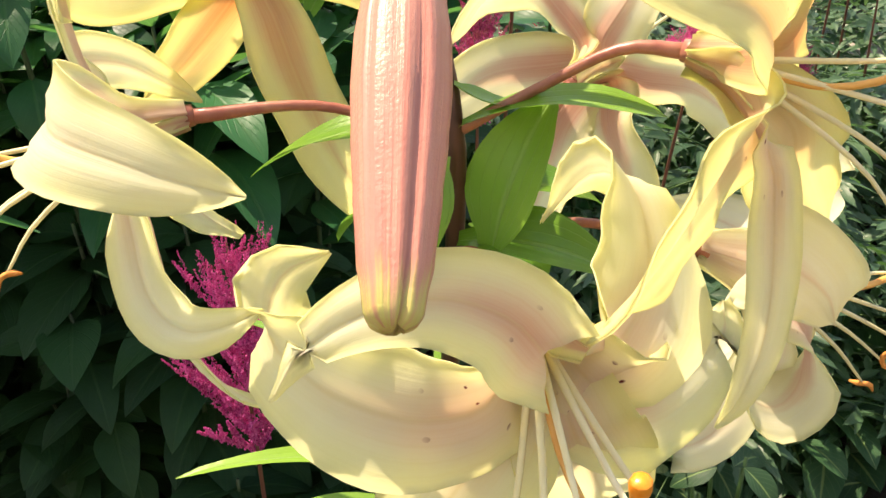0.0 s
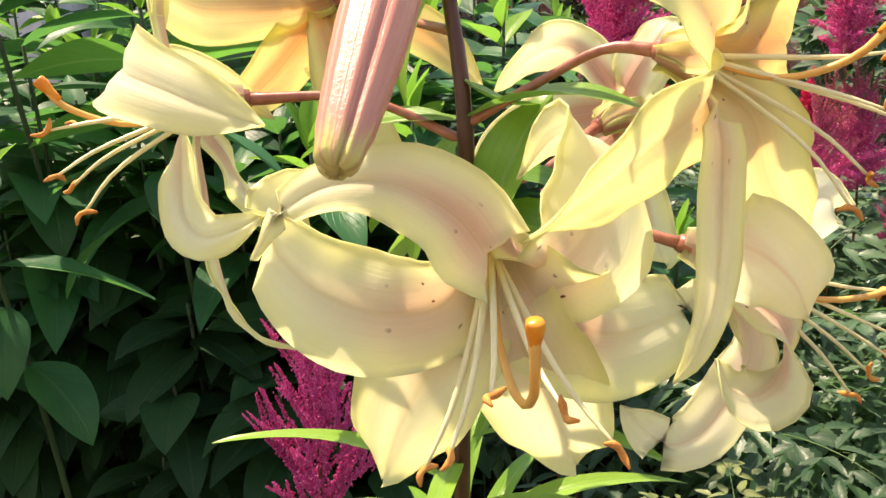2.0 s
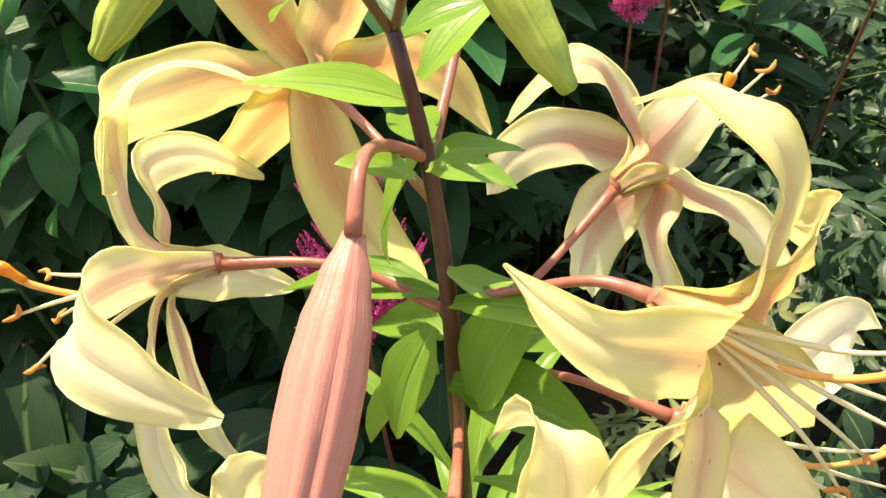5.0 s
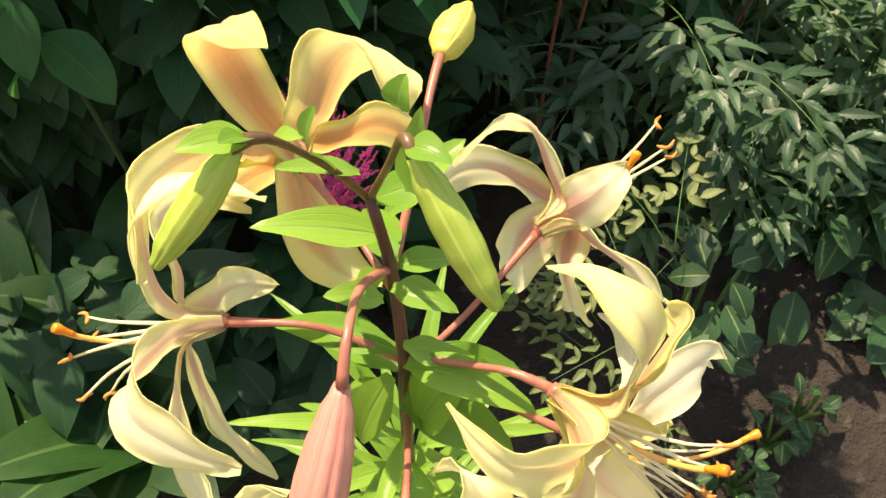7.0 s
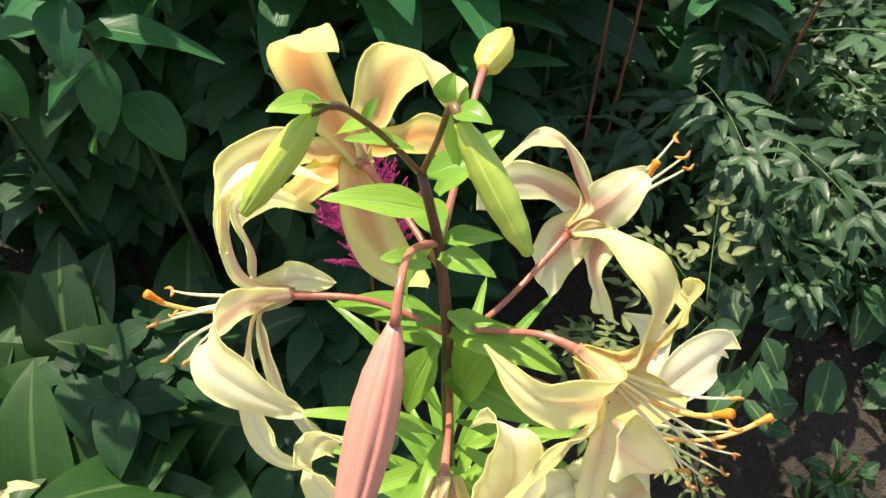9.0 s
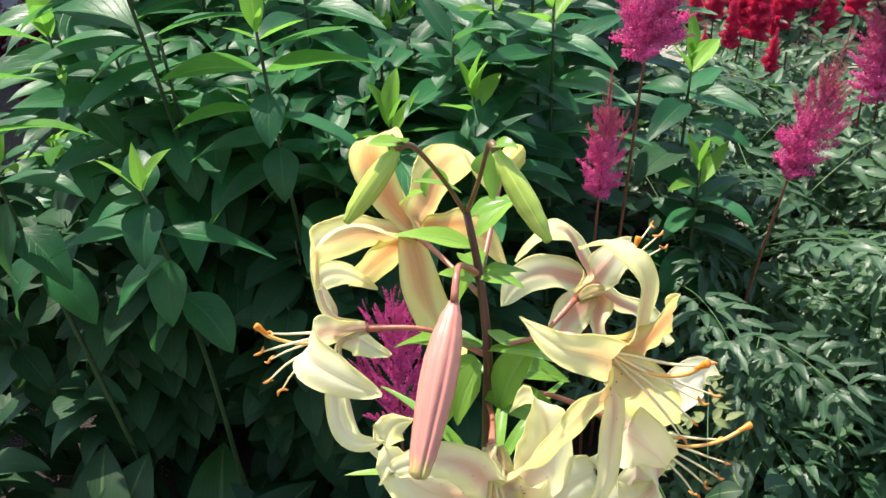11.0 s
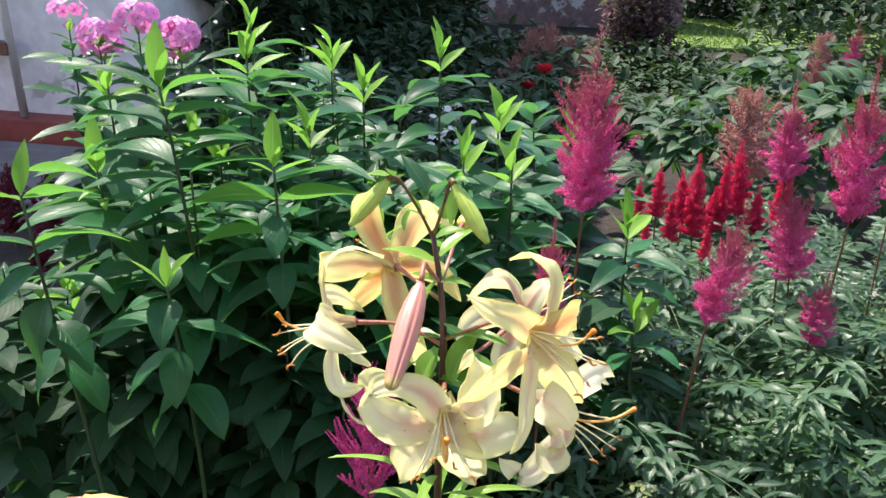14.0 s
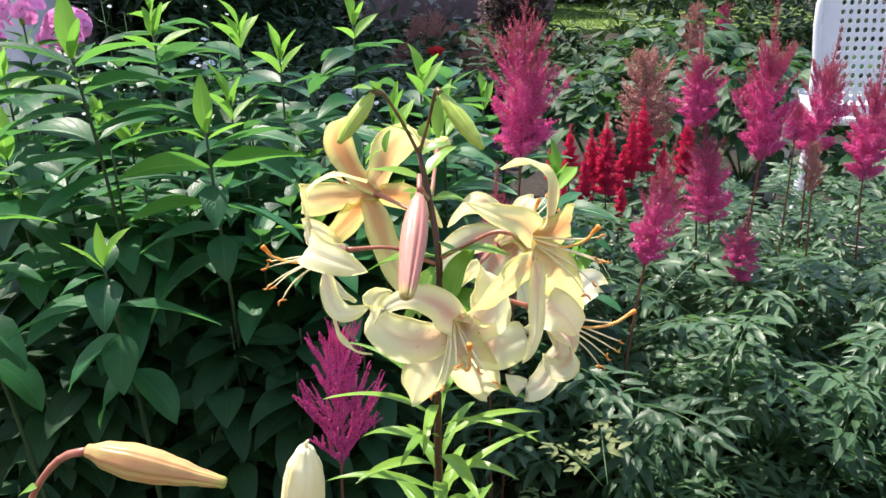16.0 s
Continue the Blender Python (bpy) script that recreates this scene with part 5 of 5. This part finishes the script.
rng = random.Random(5)
for i, (x, y, h) in enumerate([(0.30, 1.28, 0.46), (0.55, 1.32, 0.44), (0.80, 1.30, 0.44), (0.14, 1.16, 0.48), (0.42, 1.58, 0.50),
                               (0.68, 1.60, 0.50), (0.92, 1.60, 0.48), (0.16, 1.45, 0.52), (0.30, 1.80, 0.42), (0.55, 1.90, 0.42), (0.80, 1.95, 0.45), (1.05, 1.95, 0.45), (1.05, 1.30, 0.42),
                               (0.20, 2.1, 0.32), (0.45, 2.2, 0.30), (0.75, 2.3, 0.32)]):
    clump((x, y, 0), 0.17, h, 22, 400 + i)
# Low broad leaves, given dark green for the shade under the astilbes.
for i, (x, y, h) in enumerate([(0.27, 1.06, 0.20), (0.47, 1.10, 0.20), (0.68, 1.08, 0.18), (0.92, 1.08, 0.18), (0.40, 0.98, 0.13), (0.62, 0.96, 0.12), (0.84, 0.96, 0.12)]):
    clump((x, y, 0), 0.16, h, 26, 440 + i, ALEAF[:1] + SHADE_COVER, "ground_plant", "low broad and divided leaves, dark green standing for shade", "ground cover", (0.7, 1.1))
clump((0.185, 0.66, 0), 0.05, 0.46, 12, 77, PLEAF, "fern_plant", "small pale yellow-green divided leaves", "fern", (0.5, 0.75))

# ---- further plants ----
def leaf_cloud(name, count, size, mat, inside, label, category, seed, tilt=0.9, shape=0.5):
    """Uncounted small leaves, each a folded pointed blade, strewn through a body of growth."""
    rg = np.random.default_rng(seed)
    pts = inside(rg, count)
    outline = np.array([(0, 0, 0), (0.5 * shape, 0.35, 0.08), (0.32 * shape, 0.7, 0.05), (0, 1.0, -0.12), (-0.32 * shape, 0.7, 0.05), (-0.5 * shape, 0.35, 0.08), (0, 0.5, 0.0)])
    az, el, sc = rg.uniform(0, 6.283, count), rg.normal(-0.1, tilt * 0.5, count), size * rg.uniform(0.6, 1.2, count)
    ca, sa, ce, se = np.cos(az), np.sin(az), np.cos(el), np.sin(el)
    x, y, z = outline.T
    yy = y[None] * ce[:, None] - z[None] * se[:, None]
    zz = y[None] * se[:, None] + z[None] * ce[:, None]
    xx = x[None] * ca[:, None] - yy * sa[:, None]
    yr = x[None] * sa[:, None] + yy * ca[:, None]
    v = np.stack([xx, yr, zz], 2) * sc[:, None, None] + pts[:, None]
    tri = np.array([(0, 1, 6), (1, 2, 6), (2, 3, 6), (3, 4, 6), (4, 5, 6), (5, 0, 6)])
    f = (tri[None] + 7 * np.arange(count)[:, None, None]).reshape(-1, 3)
    uv = np.tile(np.stack([0.5 + x / shape, y], 1), (count, 1))
    return tagged(new(name, mesh(name, v.reshape(-1, 3).tolist(), f.tolist(), mat, uvs=uv)), label, category, kind="stuff")


def in_box(lo, hi, top=0.0):
    """Points in a box, whose upper side rolls by top."""
    def pick(rg, n):
        p = rg.uniform(lo, hi, (n, 3))
        p[:, 2] -= top * (0.5 + 0.5 * np.sin(p[:, 0] * 3.1 + 1.3) * np.cos(p[:, 1] * 2.3)) * (p[:, 2] - lo[2]) / (hi[2] - lo[2])
        return p
    return pick


def cloud_leaf(name, a, b, through=0.3):
    k = Nodes(name)
    u, v, _ = k.split(k.coord("UV"))
    col = k.mix(k.island(), a, b)
    rib = k.smooth(k.math("ABSOLUTE", k.math("SUBTRACT", u, 0.5)), 0.06, 0.02)
    col = k.mix(k.math("MULTIPLY", rib, 0.4), col, (0.16, 0.24, 0.10))
    return k.surface(col, 0.62, k.bump(k.noise(120.0), 0.2, 0.001), through, k.mix(0.3, col, (0.20, 0.40, 0.06)), spec=0.25)


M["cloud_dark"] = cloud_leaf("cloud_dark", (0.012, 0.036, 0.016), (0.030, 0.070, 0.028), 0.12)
M["cloud_purple"] = cloud_leaf("cloud_purple", (0.050, 0.012, 0.036), (0.110, 0.026, 0.072))
M["cloud_grass"] = cloud_leaf("cloud_grass", (0.14, 0.24, 0.05), (0.26, 0.36, 0.09))
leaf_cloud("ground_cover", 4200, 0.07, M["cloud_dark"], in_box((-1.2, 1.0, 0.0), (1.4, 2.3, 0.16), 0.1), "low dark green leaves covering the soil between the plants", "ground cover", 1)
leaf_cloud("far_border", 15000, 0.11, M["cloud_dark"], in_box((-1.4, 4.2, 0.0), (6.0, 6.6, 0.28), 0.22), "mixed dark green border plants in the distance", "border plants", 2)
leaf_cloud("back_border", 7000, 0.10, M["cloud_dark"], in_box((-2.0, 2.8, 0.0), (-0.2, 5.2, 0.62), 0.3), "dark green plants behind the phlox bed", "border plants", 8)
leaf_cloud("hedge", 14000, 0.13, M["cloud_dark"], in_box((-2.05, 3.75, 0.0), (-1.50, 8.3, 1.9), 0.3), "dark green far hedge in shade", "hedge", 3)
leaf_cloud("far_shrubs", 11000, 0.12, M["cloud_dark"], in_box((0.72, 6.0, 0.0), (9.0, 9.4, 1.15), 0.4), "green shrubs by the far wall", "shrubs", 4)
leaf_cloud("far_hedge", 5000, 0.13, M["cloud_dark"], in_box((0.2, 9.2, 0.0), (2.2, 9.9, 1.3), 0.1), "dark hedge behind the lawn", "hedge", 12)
leaf_cloud("purple_shrub", 1800, 0.08, M["cloud_purple"], in_box((-0.30, 6.6, 0.0), (0.22, 7.3, 0.75), 0.2), "dark purple leaved shrub in the distance", "shrub", 5)
leaf_cloud("grass", 9000, 0.07, M["cloud_grass"], in_box((0.1, 7.5, 0.0), (0.80, 9.2, 0.03)), "short sunlit grass", "grass", 6, 1.6, 0.12)
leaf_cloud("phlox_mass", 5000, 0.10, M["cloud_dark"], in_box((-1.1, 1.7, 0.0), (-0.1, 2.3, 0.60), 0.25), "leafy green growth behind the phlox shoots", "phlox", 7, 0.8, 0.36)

OVATE = [blade("leaf", 0.105, w, M["shrub_leaf"], 0.40, 1.0, dr, 0.0, 0.25, 0.02, n=9, seed=80 + i) for i, (w, dr) in enumerate([(0.068, 0.6), (0.060, 0.9), (0.075, 0.4)])]


def shrub(place, radius, height, count, seed, leaves, label, category="shrub", scale=(0.7, 1.2)):
    """A rounded bush: a few stems from one foot and leaves all over its outside."""
    rng = random.Random(seed)
    ob = thing("shrub", place, label, category)
    for i in range(7):
        a = i * 0.9
        part("stem", tube("stem", [(0, 0, 0), (math.cos(a) * radius * 0.4, math.sin(a) * radius * 0.4, height * 0.5), (math.cos(a) * radius * 0.7, math.sin(a) * radius * 0.7, height * 0.85)], [0.006, 0.004, 0.002], M["green_stem"], 6, 5), ob)
    for i in range(count):
        a, f = rng.uniform(0, 6.28), rng.random() ** 0.6
        r = radius * math.sqrt(1 - (f * 0.95) ** 2) * rng.uniform(0.75, 1.0)
        p = (math.cos(a) * r, math.sin(a) * r, height * (0.15 + 0.85 * f) * rng.uniform(0.9, 1.05))
        part("leaf", rng.choice(leaves), ob, at(p, turn(0, 0, a - math.pi / 2 + rng.uniform(-0.6, 0.6)) @ turn(rng.uniform(-0.5, 0.6), rng.uniform(-0.3, 0.3), 0), rng.uniform(*scale)))
    return ob


for i, (x, y, r, h, n) in enumerate([(0.38, 3.1, 0.34, 0.52, 190), (0.95, 3.3, 0.38, 0.55, 190), (1.5, 3.2, 0.40, 0.55, 130), (0.75, 3.9, 0.40, 0.60, 170), (1.35, 2.6, 0.30, 0.42, 90)]):
    shrub((x, y, 0), r, h, n, 500 + i, OVATE, "rounded bush with broad green leaves", scale=(0.8, 1.2))


shrub((0.255, 0.68, 0), 0.055, 0.37, 16, 520, OVATE, "small plant with pale green oval leaves", "seedling", (0.42, 0.62))
for i, (x, y) in enumerate([(0.40, 0.61), (0.36, 0.54), (0.44, 0.66)]):
    shrub((x, y, 0), 0.04, 0.07, 14, 525 + i, OVATE, "tiny green seedling on bare soil", "seedling", (0.22, 0.34))

# phlox in bloom
PETAL = blade("petal", 0.014, 0.012, M["phlox_flower"], 0.62, 0.2, 0.3, 0.15, 0.1, 0.02, n=5, seed=3, stalk=0.2)
EYE = tube("floret", [(0, 0, -0.012), (0, 0, -0.002), (0, 0, 0.0012)], [0.0008, 0.0012, 0.0020], M["phlox_eye"], 5, 6)


def floret(parent, m, petal=PETAL, eye=EYE):
    """A small flat flower: a tube with a coloured eye and five petals round it."""
    core = part("floret", eye, parent, m)
    for i in range(5):
        part("petal", petal, core, turn(0, 0, i * 1.2566))
    return core


def phlox_bloom(place, height, lean, seed, count=30, size=0.050):
    ob = phlox(place, height, lean, seed, 0.2, top=0.6)
    ob.name = "flowering_phlox"
    tagged(ob, "phlox stem with a rounded head of lilac pink flowers", "phlox", "phlox in bloom")
    rng = random.Random(seed)
    tip = Vector((lean[0], lean[1], height))
    for i in range(count):
        d = Vector((rng.gauss(0, 1), rng.gauss(0, 1), rng.gauss(0.35, 0.7))).normalized()
        p = tip + Vector((d.x * size, d.y * size, d.z * size * 0.75 + 0.02))
        floret(ob, at(p, frame_of(d + Vector((0, -0.2, 0.1))), rng.uniform(1.15, 1.45)))
    return ob


for i, (x, z, n) in enumerate([(-1.17, 0.89, 26), (-1.08, 0.93, 34), (-0.99, 0.89, 26), (-1.31, 0.92, 9), (-1.24, 0.84, 18), (-1.06, 0.85, 22)]):
    phlox_bloom((x, 1.60 + 0.03 * i, 0.0), z, (0.0, -0.02), 600 + i, n)

# distant flowers
for i, (x, y, z0, z1, kd) in enumerate([(-0.55, 4.6, 0.20, 0.56, "faded"), (-0.44, 4.5, 0.22, 0.60, "faded"), (-0.34, 4.6, 0.18, 0.52, "faded"), (-0.24, 4.4, 0.20, 0.50, "faded"), (-0.62, 4.4, 0.15, 0.42, "faded"),
                                        (-1.93, 2.3, 0.05, 0.30, "burgundy"), (-1.80, 2.35, 0.04, 0.28, "burgundy"), (-2.05, 2.25, 0.06, 0.34, "burgundy"), (-1.68, 2.2, 0.03, 0.26, "burgundy"), (-2.18, 2.3, 0.05, 0.30, "burgundy"), (-1.75, 2.0, 0.04, 0.24, "burgundy"), (0.92, 4.6, 0.3, 0.6, "faded"), (1.15, 5.0, 0.3, 0.62, "pink2")]):
    astilbe(kd, (x, y, 0), (x, y, z0), (x + 0.02, y, z1), 1.4, 30 + i)


def rose(place, size, seed):
    """A small rose bush: stem, leaves and a full many-petalled red flower."""
    rng = random.Random(seed)
    ob = thing("rose_bush", place[:2] + (0.0,), "red rose on a thorny green stem", "rose")
    part("stem", tube("stem", [(0, 0, 0), (0.02, 0, place[2] * 0.5), (0, 0, place[2])], [0.005, 0.004, 0.003], M["green_stem"], 8, 6), ob)
    petal = blade("petal", size, size * 0.95, M["rose_red"], 0.6, 0.2, -0.9, 0.0, 0.2, 0.03, n=6, seed=seed, stalk=0.3)
    for i in range(16):
        f = i / 15
        part("petal", petal, ob, at((0, 0, place[2]), turn(0, 0, i * 2.4) @ turn(1.35 - 1.1 * f, 0, 0), 0.55 + 0.45 * f))
    for i in range(14):
        part("leaf", rng.choice(OVATE), ob, at((0, 0, place[2] * rng.uniform(0.3, 0.9)), turn(0, 0, i * 2.4) @ turn(rng.uniform(-0.2, 0.5), 0, 0), 0.7))
    return ob


rose((-0.33, 3.55, 0.50), 0.062, 3)
rose((-0.42, 3.70, 0.40), 0.050, 4)
WPETAL, WEYE = PETAL.copy(), EYE.copy()
WPETAL.materials[0], WEYE.materials[0] = M["white_flower"], M["filament"]


def weed(place, height, lean, seed, heads, size=0.35):
    """A thin branching stem with small white flowers."""
    rng = random.Random(seed)
    ob = thing("white_flower_stem", place, "thin green stem with small white flowers", "wildflower", "white wildflowers")
    tip = Vector((lean, 0, height))
    part("stem", tube("stem", [(0, 0, 0), tip * 0.5 + Vector((0.01, 0, 0)), tip], [0.0022, 0.0018, 0.0008], M["green_stem"], 8, 5), ob)
    for i in range(heads):
        f = rng.uniform(0.72, 1.0)
        o = tip * f
        e = o + Vector((rng.uniform(-0.05, 0.05), rng.uniform(-0.04, 0.04), rng.uniform(0.02, 0.06)))
        part("branch", tube("branch", [o, o.lerp(e, 0.5) + Vector((0, 0, -0.004)), e], [0.001, 0.0006], M["green_stem"], 5, 4), ob)
        floret(ob, at(e, turn(rng.uniform(-0.8, 0.8), rng.uniform(-0.8, 0.8), 0), rng.uniform(0.7, 1.2) * size), WPETAL, WEYE)
    return ob


for i, (x, y, h, l) in enumerate([(-0.80, 1.50, 0.95, 0.01), (-0.76, 1.52, 0.90, 0.02), (-0.84, 1.55, 0.97, -0.02), (-0.70, 1.45, 0.80, 0.02), (-0.66, 1.5, 0.92, 0.05), (-0.88, 1.48, 0.86, -0.01), (-0.74, 1.3, 0.74, 0.0), (-0.58, 1.45, 0.93, 0.03)]):
    weed((x, y, 0), h, l, 700 + i, 7)
for i, (x, y, h) in enumerate([(-0.50, 2.4, 0.62), (-0.46, 2.42, 0.58), (-0.54, 2.38, 0.56), (-1.02, 2.6, 0.72), (-0.98, 2.62, 0.68)]):
    weed((x, y, 0), h, 0.0, 720 + i, 12, 0.9)


# white plastic garden chair with a pierced back
def chair(place, yaw):
    white = simple_material("white_plastic", (0.78, 0.79, 0.82), (0.84, 0.85, 0.87), 4, 0.38, 0.05, 0.001, 0.15)
    ob = thing("garden_chair", place, "white plastic garden chair with a pierced back", "chair")
    ob.rotation_euler = (0, 0, yaw)
    nx, nz, w, h, th = 17, 14, 0.46, 0.40, 0.006
    verts, faces = [], []

    def spot(x, z, layer):
        q = z / h
        verts.append((x * (1 - 0.10 * q), 0.10 * q + 0.06 * (x / w) ** 2 * -1 + layer * th, z))
        return len(verts) - 1

    for i in range(nx):
        for j in range(nz):
            x0, z0, dx, dz = -w / 2 + w * i / nx, h * j / nz, w / nx, h / nz
            rings = []
            if i < 2 or i > nx - 3 or j == 0:
                # the broad rim has no holes
                for layer in (0, 1):
                    q = [spot(x0 + dx * a, z0 + dz * b, layer) for a, b in ((0, 0), (1, 0), (1, 1), (0, 1))]
                    faces.append(q if layer == 0 else q[::-1])
                continue
            for layer in (0, 1):
                outer = [spot(x0 + dx * a, z0 + dz * b, layer) for a, b in ((0, 0), (0.5, 0), (1, 0), (1, 0.5), (1, 1), (0.5, 1), (0, 1), (0, 0.5))]
                hole = [spot(x0 + dx * (0.5 + 0.5 * (a - 0.5) * 1.25), z0 + dz * (0.5 + 0.5 * (b - 0.5) * 1.25), layer) for a, b in ((0.15, 0.15), (0.5, 0), (0.85, 0.15), (1, 0.5), (0.85, 0.85), (0.5, 1), (0.15, 0.85), (0, 0.5))]
                rings.append((outer, hole))
            for k in range(8):
                m = (k + 1) % 8
                faces.append((rings[0][0][k], rings[0][0][m], rings[0][1][m], rings[0][1][k]))
                faces.append((rings[1][0][k], rings[1][1][k], rings[1][1][m], rings[1][0][m]))
                faces.append((rings[0][1][k], rings[0][1][m], rings[1][1][m], rings[1][1][k]))
    part("backrest", mesh("backrest", verts, faces, white, smooth=False), ob, at((0, 0, 0.44)))
    part("back_frame", tube("back_frame", [(-0.200, -0.012, 0.435), (-0.228, -0.006, 0.50), (-0.226, 0.020, 0.60), (-0.206, 0.085, 0.84), (0, 0.115, 0.88), (0.206, 0.085, 0.84), (0.226, 0.020, 0.60), (0.228, -0.006, 0.50), (0.200, -0.012, 0.435)], [0.012, 0.014, 0.012], white, 30, 10), ob)
    part("seat", box("seat", (-0.21, 0.0, 0.405), (0.21, 0.44, 0.435), white, 0.012), ob)
    for x in (-0.215, 0.215):
        for y in (0.0, 0.40):
            part("leg", tube("leg", [(x * 1.22, y + (0.03 if y else -0.05), 0), (x * 1.02, y, 0.30), (x * 0.95, y, 0.45)], [0.022, 0.026, 0.024], white, 6, 10), ob)
    return ob


chair((1.232, 2.66, 0.0), -0.10)

# hosta-like broad leaves by the lily's foot
HOSTA = [blade("leaf", 0.24, 0.105, M["hosta_leaf"], 0.42, 0.8, 0.9, 0.3, 0.25, 0.02, n=14, seed=60 + i) for i in range(3)]
for i, (x, y) in enumerate([(-0.58, 0.30), (-0.42, 0.42), (-0.64, 0.50), (-0.48, 0.56), (-0.74, 0.38)]):
    rng = random.Random(70 + i)
    ob = thing("hosta_plant", (x, y, 0), "low clump of broad ribbed dark green leaves", "hosta")
    for j in range(11):
        a = j * 2.4
        part("leaf", rng.choice(HOSTA), ob, at((0, 0, 0.06), turn(0, 0, a) @ turn(rng.uniform(0.3, 0.95), 0, 0), rng.uniform(0.8, 1.1)))
